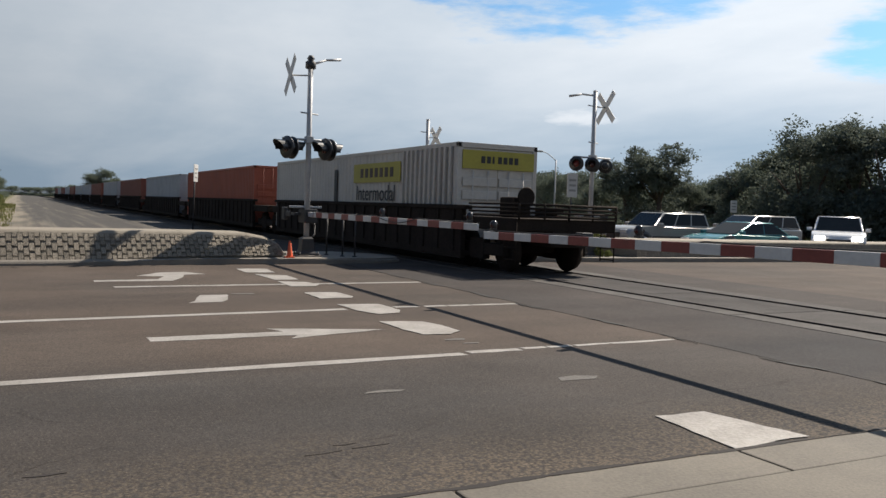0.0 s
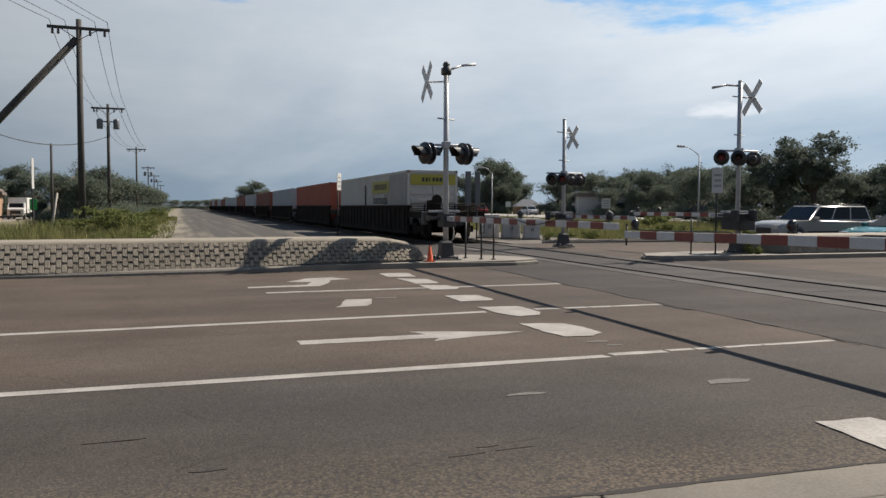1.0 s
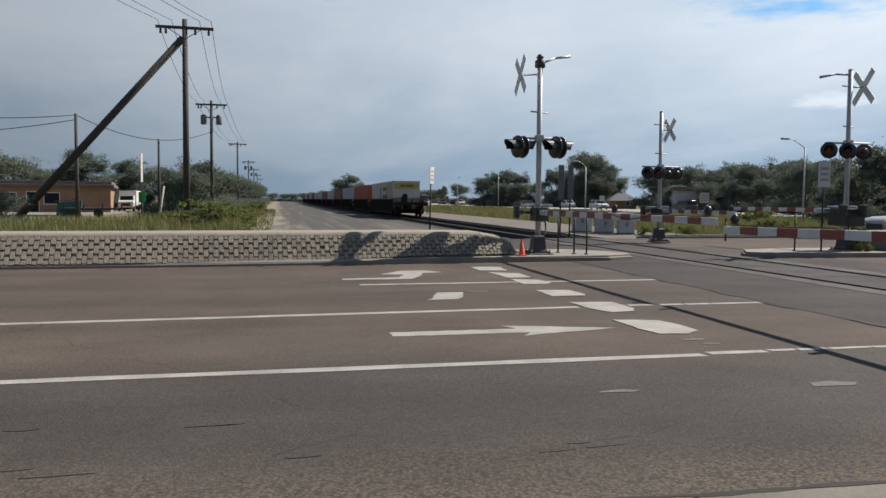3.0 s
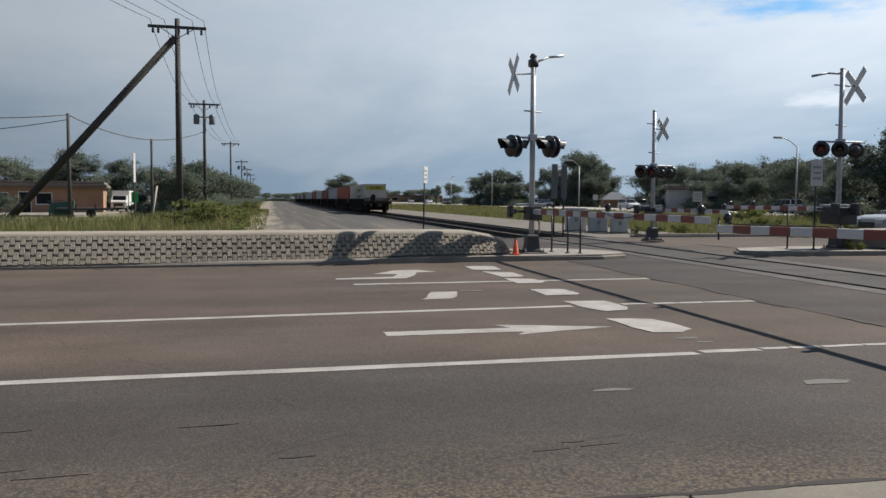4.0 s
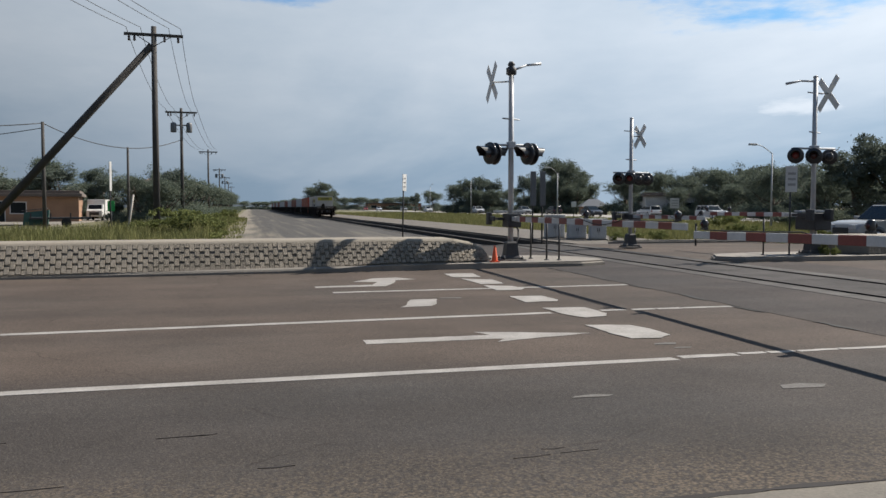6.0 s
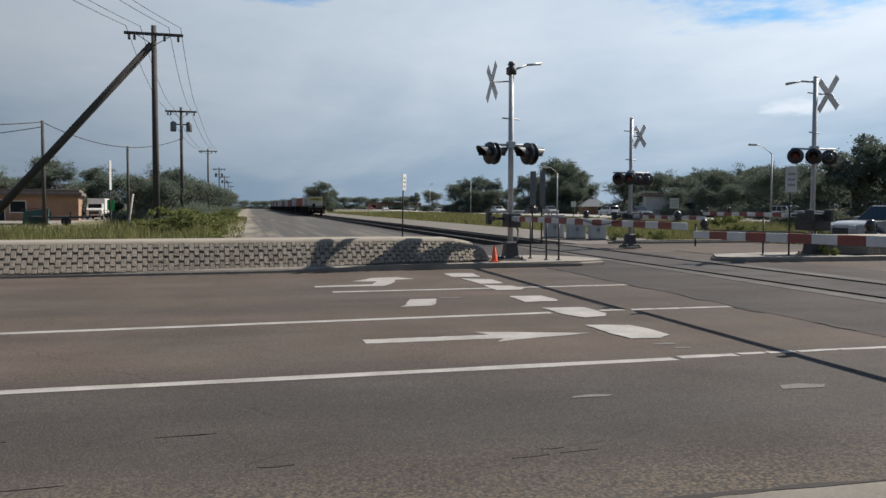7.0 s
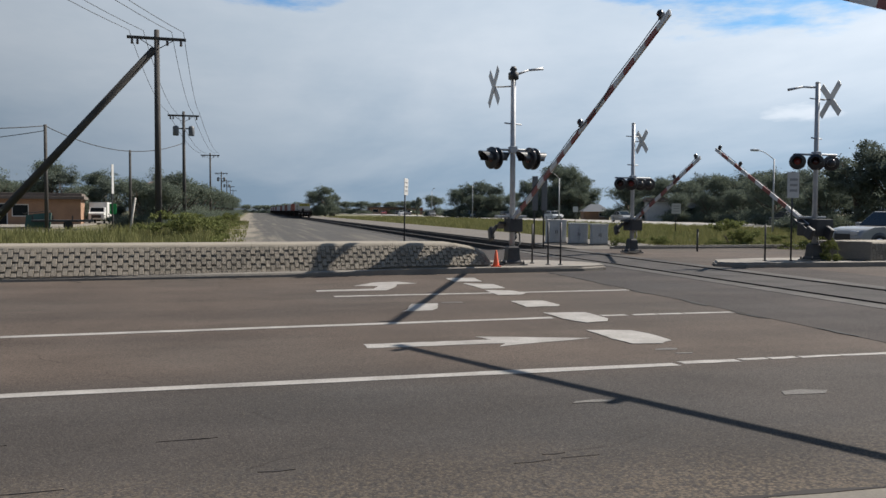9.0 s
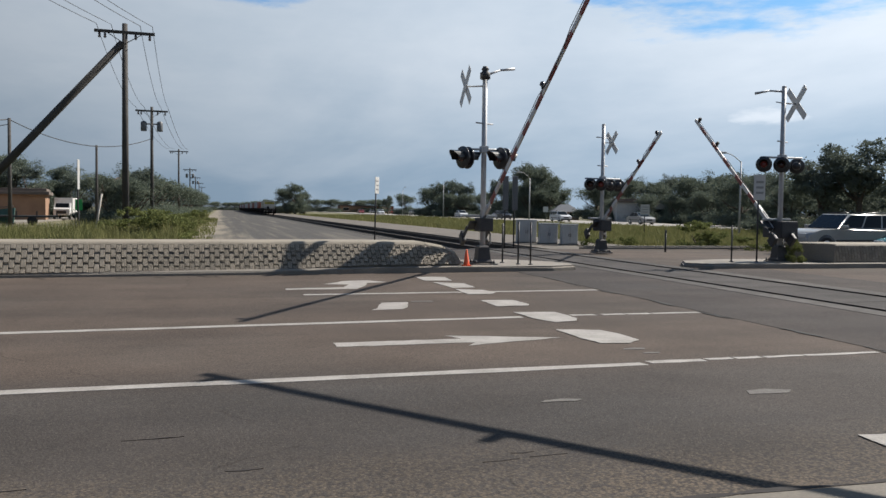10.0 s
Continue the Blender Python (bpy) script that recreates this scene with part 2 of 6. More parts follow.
def verge_material():
    """Pale rutted dirt that gives way to grey gravel towards the track."""
    m = mat("verge", (0.046, 0.041, 0.035), 0.95, 0, 0.4, 0.5, 9, 1.0)
    nt = m.node_tree
    N, L = nt.nodes.new, nt.links.new
    b = nt.nodes["Principled BSDF"]
    co = nt.nodes["Texture Coordinate"]
    sep = N("ShaderNodeSeparateXYZ"); L(co.outputs["Object"], sep.inputs[0])
    mp = N("ShaderNodeMapping"); mp.inputs["Scale"].default_value = (1.0, 0.12, 1.0)
    nz = N("ShaderNodeTexNoise"); nz.inputs["Scale"].default_value, nz.inputs["Detail"].default_value = 0.7, 6
    L(co.outputs["Object"], mp.inputs[0]); L(mp.outputs[0], nz.inputs[0])
    s = N("ShaderNodeMath"); s.operation = "MULTIPLY_ADD"; s.inputs[1].default_value = 6.0
    L(nz.outputs[0], s.inputs[0]); L(sep.outputs[0], s.inputs[2])
    r = N("ShaderNodeMapRange"); r.inputs[1].default_value, r.inputs[2].default_value = 3.9, 2.6
    L(s.outputs[0], r.inputs[0])
    mx = N("ShaderNodeMix"); mx.data_type = "RGBA"; mx.inputs[7].default_value = (0.165, 0.142, 0.105, 1)
    L(r.outputs[0], mx.inputs[0]); L(b.inputs["Base Color"].links[0].from_socket, mx.inputs[6])
    # wheel ruts and pale scraped streaks along the track
    mr = N("ShaderNodeMapping"); mr.inputs["Scale"].default_value = (1.5, 0.035, 1.0)
    rn = N("ShaderNodeTexNoise"); rn.inputs["Scale"].default_value, rn.inputs["Detail"].default_value, rn.inputs["Roughness"].default_value = 1.0, 7, 0.65
    L(co.outputs["Object"], mr.inputs[0]); L(mr.outputs[0], rn.inputs[0])
    rr = N("ShaderNodeMapRange"); rr.inputs[1].default_value, rr.inputs[2].default_value, rr.inputs[4].default_value = 0.52, 0.68, 0.6
    L(rn.outputs[0], rr.inputs[0])
    ruts = N("ShaderNodeMix"); ruts.data_type = "RGBA"; ruts.inputs[7].default_value = (0.135, 0.118, 0.09, 1)
    L(rr.outputs[0], ruts.inputs[0]); L(mx.outputs[2], ruts.inputs[6])
    rd = N("ShaderNodeMapRange"); rd.inputs[1].default_value, rd.inputs[2].default_value, rd.inputs[4].default_value = 0.48, 0.34, 0.7
    L(rn.outputs[0], rd.inputs[0])
    damp = N("ShaderNodeMix"); damp.data_type = "RGBA"; damp.inputs[7].default_value = (0.030, 0.027, 0.023, 1)
    L(rd.outputs[0], damp.inputs[0]); L(ruts.outputs[2], damp.inputs[6])
    L(damp.outputs[2], b.inputs["Base Color"])
    return m


M = dict(
    verge=verge_material(),
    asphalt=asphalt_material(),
    asphalt_new=asphalt_material("asphalt_patch", (0.064, 0.054, 0.049)),
    paint=mat("road_paint", (0.37, 0.35, 0.32), 0.75, 0, 0.2, 3, 40, 0.3, dark=(0.20, 0.185, 0.165)),
    worn_paint=mat("worn_paint", (0.135, 0.125, 0.11), 0.8, 0, 0.3, 2.5, 30, 0.3, dark=(0.06, 0.052, 0.045)),
    kerb=mat("kerb_concrete", (0.22, 0.197, 0.165), 0.85, 0, 0.25, 1.5, 30, 0.4),
    walk_slab=mat("sidewalk_concrete", (0.135, 0.118, 0.093), 0.85, 0, 0.34, 1.6, 60, 0.12),
    panel=mat("crossing_panel", (0.060, 0.055, 0.052), 0.85, 0, 0.45, 1.5, 40, 0.3, per_object=0.2, spec=0.12),
    panel_edge=mat("crossing_edge", (0.095, 0.089, 0.083), 0.85, 0, 0.45, 1.5, 40, 0.3, per_object=0.2, spec=0.12),
    track_bed=mat("shaded_ballast", (0.040, 0.034, 0.029), 0.95, 0, 0.4, 0.8, 9, 1.0),
    rail=mat("rail_steel", (0.028, 0.021, 0.017), 0.85, 0.0, 0.3, 5, 40),
    gap=mat("flangeway_rubber", (0.012, 0.011, 0.010), 0.9, 0, 0.3, 5, 40),
    ballast=mat("ballast", (0.055, 0.048, 0.041), 0.95, 0, 0.4, 0.5, 9, 1.0),
    shoulder=mat("gravel_shoulder", (0.125, 0.108, 0.088), 0.95, 0, 0.4, 0.5, 9, 1.0),
    field=mat("field", (0.17, 0.145, 0.065), 0.95, 0, 0.3, 0.12, 2.5, 0.6, dark=(0.08, 0.085, 0.033)),
    stone=mat("wall_stone", (0.245, 0.212, 0.165), 0.9, 0, 0.30, 9, 60, 0.5, per_object=0.20),
    mortar=mat("wall_mortar", (0.15, 0.135, 0.112), 0.95, 0, 0.3, 4, 40, 0.5),
    cap=mat("wall_cap", (0.265, 0.232, 0.18), 0.85, 0, 0.2, 1.5, 30, 0.4),
    galv=mat("galvanised_steel", (0.46, 0.47, 0.48), 0.6, 0.2, 0.2, 4, 40),
    black=mat("black_paint", (0.026, 0.027, 0.030), 0.28, 0, 0.3, 4, 40),
    dark_steel=mat("dark_steel", (0.05, 0.05, 0.052), 0.6, 0.3, 0.3, 4, 40),
    silver=mat("silver_paint", (0.60, 0.61, 0.62), 0.4, 0.5, 0.15, 4, 40),
    white=mat("white_sheet", (0.68, 0.67, 0.64), 0.45, 0, 0.12, 3, 30),
    red=mat("red_sheet", (0.25, 0.047, 0.035), 0.45, 0, 0.2, 3, 30),
    lens_off=mat("lens_dark_red", (0.05, 0.008, 0.008), 0.15, 0, 0.1, 4, 20),
    lens_dim=glowing("lens_red_dim", (0.09, 0.010, 0.008), 0.06),
    headlight=glowing("headlight", (1.0, 0.97, 0.9), 3.0),
    orange=mat("orange_plastic", (0.85, 0.12, 0.03), 0.5, 0, 0.15, 6, 40),
    wagon=mat("wagon_black", (0.036, 0.028, 0.023), 0.9, 0, 0.4, 1.5, 20, spec=0.08),
    box_white=mat("container_white", (0.62, 0.565, 0.49), 0.5, 0, 0.14, 0.8, 12),
    box_red=mat("container_red", (0.40, 0.085, 0.04), 0.6, 0, 0.2, 0.8, 12),
    box_rust=mat("container_maroon", (0.24, 0.065, 0.04), 0.6, 0, 0.2, 0.8, 12),
    box_grey=mat("container_grey", (0.44, 0.45, 0.46), 0.55, 0, 0.2, 0.8, 12),
    yellow=mat("yellow_panel", (0.46, 0.39, 0.05), 0.5, 0, 0.12, 2, 20),
    ink=mat("lettering_black", (0.03, 0.03, 0.03), 0.6, 0, 0.2, 3, 20),
    wood=mat("pole_wood", (0.066, 0.061, 0.056), 0.9, 0, 0.35, 2.0, 25, 0.6),
    pale_wood=mat("pale_wood", (0.45, 0.42, 0.37), 0.85, 0, 0.2, 2.0, 25, 0.4),
    cable=mat("cable", (0.03, 0.03, 0.03), 0.7, 0, 0.2, 3, 20),
    porcelain=mat("insulator", (0.08, 0.05, 0.04), 0.3, 0, 0.2, 3, 20),
    brick=mat("brick_wall", (0.33, 0.195, 0.12), 0.9, 0, 0.22, 0.8, 14, 0.4),
    roof=mat("roofing", (0.15, 0.12, 0.10), 0.9, 0, 0.25, 0.8, 14, 0.4),
    glass=mat("dark_glass", (0.018, 0.022, 0.025), 0.12, 0, 0.2, 1, 9, spec=0.10),
    tyre=mat("tyre", (0.02, 0.02, 0.02), 0.9, 0, 0.2, 5, 40),
    bark=mat("bark", (0.11, 0.085, 0.065), 0.95, 0, 0.35, 3, 25, 0.6),
    cabinet=mat("cabinet_grey", (0.50, 0.50, 0.49), 0.5, 0.2, 0.15, 2, 20),
    green=mat("green_sign", (0.02, 0.36, 0.08), 0.5, 0, 0.1, 3, 20),
    car_silver=mat("car_silver", (0.36, 0.355, 0.34), 0.28, 0.25, 0.08, 2, 20),
    car_white=mat("car_white", (0.72, 0.73, 0.74), 0.25, 0, 0.06, 2, 20),
    car_teal=mat("car_teal", (0.035, 0.20, 0.22), 0.25, 0.3, 0.1, 2, 20),
    car_red=mat("car_red", (0.35, 0.04, 0.03), 0.3, 0.2, 0.1, 2, 20),
    car_dark=mat("car_dark", (0.04, 0.045, 0.055), 0.3, 0.3, 0.1, 2, 20),
    highway=mat("highway_concrete", (0.30, 0.28, 0.25), 0.85, 0, 0.15, 0.2, 6, 0.2),
    rail_grey=mat("faded_grey", (0.27, 0.27, 0.27), 0.7, 0, 0.2, 3, 20),
    crack=mat("road_crack", (0.018, 0.014, 0.012), 0.95, 0, 0.4, 3, 30),
    transformer=mat("transformer_grey", (0.13, 0.135, 0.14), 0.5, 0.1, 0.2, 3, 20),
    dumpster=mat("dumpster_green", (0.035, 0.10, 0.085), 0.6, 0, 0.25, 2, 20),
    hill=mat("far_hill", (0.046, 0.066, 0.085), 1.0, 0, 0.2, 0.02, 0.2),
)


def leaf_material(name, a, b):
    m = mat(name, a, 0.6, 0, 0.3, 0.5, 5, dark=b)
    p = m.node_tree.nodes["Principled BSDF"]
    p.inputs["Specular IOR Level"].default_value = 0.08
    p.inputs["Roughness"].default_value = 0.85
    nt = m.node_tree
    tr = nt.nodes.new("ShaderNodeBsdfTranslucent")
    mx = nt.nodes.new("ShaderNodeMixShader")
    mx.inputs[0].default_value = 0.28
    nt.links.new(p.inputs["Base Color"].links[0].from_socket, tr.inputs[0])
    nt.links.new(p.outputs[0], mx.inputs[1])
    nt.links.new(tr.outputs[0], mx.inputs[2])
    nt.links.new(mx.outputs[0], nt.nodes["Material Output"].inputs[0])
    return m


LEAF = [leaf_material("leaf_cottonwood", (0.212, 0.245, 0.182), (0.102, 0.126, 0.102)),
        leaf_material("leaf_elm", (0.196, 0.225, 0.178), (0.093, 0.116, 0.098)),
        leaf_material("leaf_shrub", (0.22, 0.24, 0.09), (0.11, 0.13, 0.045))]
GRASS = leaf_material("grass_blade", (0.26, 0.245, 0.11), (0.13, 0.145, 0.052))


# ---- mesh helpers ----
def part(name, bm, material, parent=None, label="", smooth=False):
    """Links a bmesh as one mesh object under a thing or under a part."""
    me = bpy.data.meshes.new(name)
    if smooth:
        for f in bm.faces:
            f.smooth = True
    bm.to_mesh(me)
    bm.free()
    for m in material if isinstance(material, (list, tuple)) else (material,):
        me.materials.append(m)
    ob = new(name, me)
    ob.parent = parent
    if label:
        ob["label"] = label
    return ob


def thing(name, m, label, category, group="", kind=""):
    """An Empty at the base of a thing, to carry its parts."""
    ob = new(name)
    ob.empty_display_size = 0.2
    ob.matrix_basis = m
    return tagged(ob, label, category, group, kind)


def box(bm, x0, x1, y0, y1, z0, z1, bevel=0.0, m=None, mi=0):
    vs = [bm.verts.new((x, y, z)) for x in (x0, x1) for y in (y0, y1) for z in (z0, z1)]
    fs = [bm.faces.new([vs[i] for i in q]) for q in ((0, 1, 3, 2), (4, 6, 7, 5), (0, 4, 5, 1), (2, 3, 7, 6), (0, 2, 6, 4), (1, 5, 7, 3))]
    for f in fs:
        f.material_index = mi
    if bevel:
        es = list({e for f in fs for e in f.edges})
        r = bmesh.ops.bevel(bm, geom=es, offset=bevel, segments=2, profile=0.6, affect="EDGES")
        vs = list({v for f in r["faces"] for v in f.verts} | {v for v in vs if v.is_valid})
    if m is not None:
        bmesh.ops.transform(bm, matrix=m, verts=[v for v in vs if v.is_valid])
    return vs


def tube(bm, a, b, r0, r1=None, n=10, cap=True, mi=0):
    """A tapered rod from a to b."""
    a, b = Vector(a), Vector(b)
    r1 = r0 if r1 is None else r1
    q = (b - a).to_track_quat("Z", "Y").to_matrix()
    rings = []
    for p, r in ((a, r0), (b, r1)):
        rings.append([bm.verts.new(p + q @ Vector((r * math.cos(2 * math.pi * i / n), r * math.sin(2 * math.pi * i / n), 0))) for i in range(n)])
    for i in range(n):
        f = bm.faces.new((rings[0][i], rings[0][(i + 1) % n], rings[1][(i + 1) % n], rings[1][i]))
        f.smooth, f.material_index = True, mi
    if cap:
        bm.faces.new(rings[0][::-1]).material_index = mi
        bm.faces.new(rings[1]).material_index = mi


def sweep(bm, pts, r, n=6):
    """One unbroken rod along a row of points."""
    pts = [Vector(p) for p in pts]
    rings = []
    for i, p in enumerate(pts):
        d = (pts[min(i + 1, len(pts) - 1)] - pts[max(i - 1, 0)]).to_track_quat("Z", "Y").to_matrix()
        rings.append([bm.verts.new(p + d @ Vector((r * math.cos(2 * math.pi * k / n), r * math.sin(2 * math.pi * k / n), 0))) for k in range(n)])
    for a, b in zip(rings, rings[1:]):
        for k in range(n):
            bm.faces.new((a[k], a[(k + 1) % n], b[(k + 1) % n], b[k])).smooth = True
    bm.faces.new(rings[0][::-1]); bm.faces.new(rings[-1])


def lathe(bm, profile, n=16, m=None, mi=0):
    """Turns (radius, height) pairs round z."""
    rings, made = [], []
    for r, z in profile:
        ring = [bm.verts.new((r * math.cos(2 * math.pi * i / n), r * math.sin(2 * math.pi * i / n), z)) for i in range(n)]
        rings.append(ring); made += ring
    for u, v in zip(rings, rings[1:]):
        for i in range(n):
            f = bm.faces.new((u[i], u[(i + 1) % n], v[(i + 1) % n], v[i]))
            f.smooth, f.material_index = True, mi
    bm.faces.new(rings[0][::-1]); bm.faces.new(rings[-1])
    if m is not None:
        bmesh.ops.transform(bm, matrix=m, verts=made)


def slab(bm, outline, z0, z1):
    """A flat plate from an outline, counter-clockwise."""
    lo = [bm.verts.new((x, y, z0)) for x, y in outline]
    hi = [bm.verts.new((x, y, z1)) for x, y in outline]
    bm.faces.new(hi); bm.faces.new(lo[::-1])
    n = len(lo)
    for i in range(n):
        bm.faces.new((lo[i], lo[(i + 1) % n], hi[(i + 1) % n], hi[i]))


def spot(bearing, distance):
    """A place on the ground, by degrees right of the tracks and metres from the corner."""
    return distance * math.sin(radians(bearing)), distance * math.cos(radians(bearing))


def text_mesh(name, words, size, material, parent, m, stretch=1.0, label=""):
    cu = bpy.data.curves.new(name, "FONT")
    cu.body, cu.size, cu.align_x, cu.align_y, cu.extrude = words, size, "CENTER", "CENTER", 0.004
    tmp = bpy.data.objects.new(name, cu)
    me = bpy.data.meshes.new_from_object(tmp)
    bpy.data.objects.remove(tmp)
    me.materials.append(material)
    ob = new(name, me)
    ob.parent = parent
    ob.matrix_basis = m @ Matrix.Diagonal((stretch, 1, 1, 1))
    if label:
        ob["label"] = label
    return ob


# ---- ground, roads, medians ----
def structure(name, bm, material, label, category="ground"):
    return tagged(part(name, bm, material), label, category, kind="structure")


def plane(name, x0, x1, y0, y1, z, material, label, category="ground", depth=0.3):
    bm = bmesh.new()
    slab(bm, [(x0, y0), (x1, y0), (x1, y1), (x0, y1)], z - depth, z)
    return structure(name, bm, material, label, category)


bm = bmesh.new()
slab(bm, [(2600 * math.cos(a), 2600 * math.sin(a)) for a in (i * math.pi / 24 for i in range(48))], -1.0, -0.22)
structure("ground", bm, M["field"], "dry grassy plain with pale bare patches")

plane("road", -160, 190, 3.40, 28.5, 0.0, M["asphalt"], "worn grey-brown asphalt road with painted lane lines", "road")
plane("pavement", -60, 60, -6.0, 3.0, 0.02, M["walk_slab"], "pale concrete sidewalk along the road", "sidewalk")

# near gutter in cast lengths
gutter = thing("gutter", pose(0, 0, 0), "pale concrete gutter edge beside the asphalt", "kerb", kind="structure")
for i in range(-14, 16):
    bm = bmesh.new()
    box(bm, i * 1.83 + 0.008, i * 1.83 + 1.822, 3.0, 3.39, -0.2, 0.024, 0.012)
    part("slab", bm, M["walk_slab"], gutter)

def kerb_y(x):
    return 17.12 + 0.075 * x if x > -4 else 16.82 + 0.055 * (x + 4)


# lane lines follow the road, which runs slightly askew of the crossing
def road_mark(name, pts, label, material="paint", z=0.004, category="road marking"):
    rng = random.Random(str(pts[0]))
    edge = []
    for (xa, ya), (xb, yb) in zip(pts, pts[1:] + pts[:1]):
        n = max(1, min(60, int(math.hypot(xb - xa, yb - ya) / 0.12)))
        for i in range(n):
            u = i / n
            edge.append((xa + (xb - xa) * u + rng.uniform(-0.012, 0.012), ya + (yb - ya) * u + rng.uniform(-0.014, 0.014)))
    bm = bmesh.new()
    slab(bm, edge, z - 0.003, z)
    return tagged(part(name, bm, M[material]), label, category, group="road markings", kind="structure")


def line(x0, y0, x1, y1, w, label, material="paint"):
    d = Vector((x1 - x0, y1 - y0)).normalized()
    n = Vector((-d.y, d.x)) * w / 2
    return road_mark("lane_line", [(x0 - n.x, y0 - n.y), (x1 - n.x, y1 - n.y), (x1 + n.x, y1 + n.y), (x0 + n.x, y0 + n.y)], label, material)


line(-40, 5.28, 3.68, 6.69, 0.15, "solid white lane line on the asphalt")
line(3.76, 6.745, 4.33, 6.76, 0.13, "short white lane line beside the stop bar")
for x0, x1 in ((4.38, 4.66), (4.69, 4.98), (5.01, 5.44), (5.46, 6.34)):
    line(x0, 6.72 + 0.016 * x0, x1, 6.72 + 0.016 * x1, 0.085, "thin broken white lane line before the crossing")
line(-40, 6.97, 3.75, 9.99, 0.15, "solid white lane line on the asphalt")
for x0, x1 in ((4.45, 4.80), (4.90, 5.22), (5.25, 5.62), (5.65, 6.41)):
    line(x0, 10.06 + 0.012 * (x0 - 4), x1, 10.06 + 0.012 * (x1 - 4), 0.12, "short broken white lane line before the crossing")
line(1.27, 13.13, 6.38, 13.33, 0.15, "thin white turn lane line")
line(19, 8.2, 34, 9.0, 0.15, "white lane line beyond the tracks")
line(19, 12.2, 34, 13.0, 0.15, "white lane line beyond the tracks")

# stop bar, worn into separate uneven blocks
for block in ([(3.80, 15.45), (4.33, 15.40), (4.40, 16.30), (3.80, 16.35)],
              [(3.93, 13.95), (4.36, 13.98), (4.38, 14.80), (3.86, 15.10)],
              [(3.88, 12.83), (4.28, 12.85), (4.42, 13.08), (4.36, 13.52), (3.90, 13.72)],
              [(3.80, 11.15), (4.28, 11.18), (4.36, 11.32), (4.31, 11.93), (3.80, 11.95)],
              [(3.82, 9.84), (3.97, 9.42), (4.28, 9.52), (4.40, 9.74), (4.37, 10.42), (3.80, 10.47)],
              [(3.74, 8.20), (3.80, 7.82), (4.12, 7.78), (4.30, 7.95), (4.31, 8.40), (4.22, 8.72), (3.72, 8.85)],
              [(3.72, 3.46), (4.38, 3.50), (4.22, 4.20), (3.80, 4.22)]):
    road_mark("stop_bar", block, "block of the worn white stop bar", z=0.008)
for x, y, w, d in ((3.86, 5.38, 0.40, 0.16), (2.2, 5.47, 0.34, 0.06), (3.85, 7.42, 0.28, 0.10), (3.95, 7.20, 0.2, 0.06)):
    road_mark("worn_patch", [(x, y), (x + w * 0.8, y - 0.01), (x + w, y + d * 0.6), (x + w * 0.6, y + d), (x + 0.04, y + d * 0.8)], "faint scrubbed pale patch of paint", "worn_paint")
# straight arrow and turn arrows
road_mark("arrow_marking", [(1.10, 8.09), (2.52, 8.12), (2.40, 7.94), (3.55, 8.28), (2.34, 8.63), (2.47, 8.39), (1.10, 8.33)], "white straight-ahead arrow painted on the lane")
road_mark("arrow_marking", [(1.07, 13.98), (2.24, 14.02), (2.48, 14.53), (2.62, 15.11), (3.02, 15.24), (2.70, 15.69), (2.26, 15.58), (1.81, 14.96), (2.22, 14.84), (2.07, 14.32), (1.07, 14.19)], "white curved turn arrow painted on the lane")
road_mark("arrow_marking", [(1.96, 11.01), (2.41, 11.05), (2.53, 11.27), (2.66, 11.87), (2.26, 11.87), (2.07, 11.14)], "worn white end of a turn arrow")
line(2.74, 11.98, 3.06, 11.95, 0.10, "thin white remnant of the worn turn arrow", "worn_paint")
# leaf litter and grit against the median kerb
rng = random.Random(17)
for k in range(16):
    x = rng.uniform(-3.5, 2.6)
    y = kerb_y(x) - rng.uniform(0.05, 0.45)
    a, b = rng.uniform(0.03, 0.14), rng.uniform(0.02, 0.08)
    road_mark("grit", [(x, y), (x + a, y - b * 0.4), (x + a * 1.3, y + b * 0.5), (x + a * 0.5, y + b)], "dark scatter of grit beside the median", "crack", 0.006, "dirt")
plane("asphalt_patch", 6.46, 8.68, 3.42, 28.4, 0.004, M["asphalt_new"], "greyer asphalt patch beside the crossing panels", "road", 0.003)
plane("asphalt_patch", 11.35, 13.2, 3.42, 18.0, 0.004, M["asphalt_new"], "greyer asphalt patch beside the crossing panels", "road", 0.003)
# short weathered cracks along the near lane
rng = random.Random(21)
for k in range(11):
    x, y, l = rng.uniform(-2.4, 2.6), rng.choice((4.25, 4.32, 4.6, 5.1)) + rng.uniform(-0.06, 0.06), rng.uniform(0.08, 0.35)
    w = rng.uniform(0.004, 0.011)
    road_mark("road_crack", [(x, y), (x + l * 0.5, y - w + 0.01), (x + l, y + 0.015), (x + l * 0.55, y + w)], "short dark crack in the old asphalt", "crack", 0.003, "road crack")
pts = []
rng = random.Random(33)
for i in range(61):
    pts.append((-6 + 0.25 * i, 3.385 - 0.012 * rng.random()))
for i in range(60, -1, -1):
    pts.append((-6 + 0.25 * i, 3.405 + 0.035 * rng.random() ** 2))
road_mark("gutter_dirt", pts, "dark dirt gathered in the joint of the gutter", "crack", 0.026, "dirt")
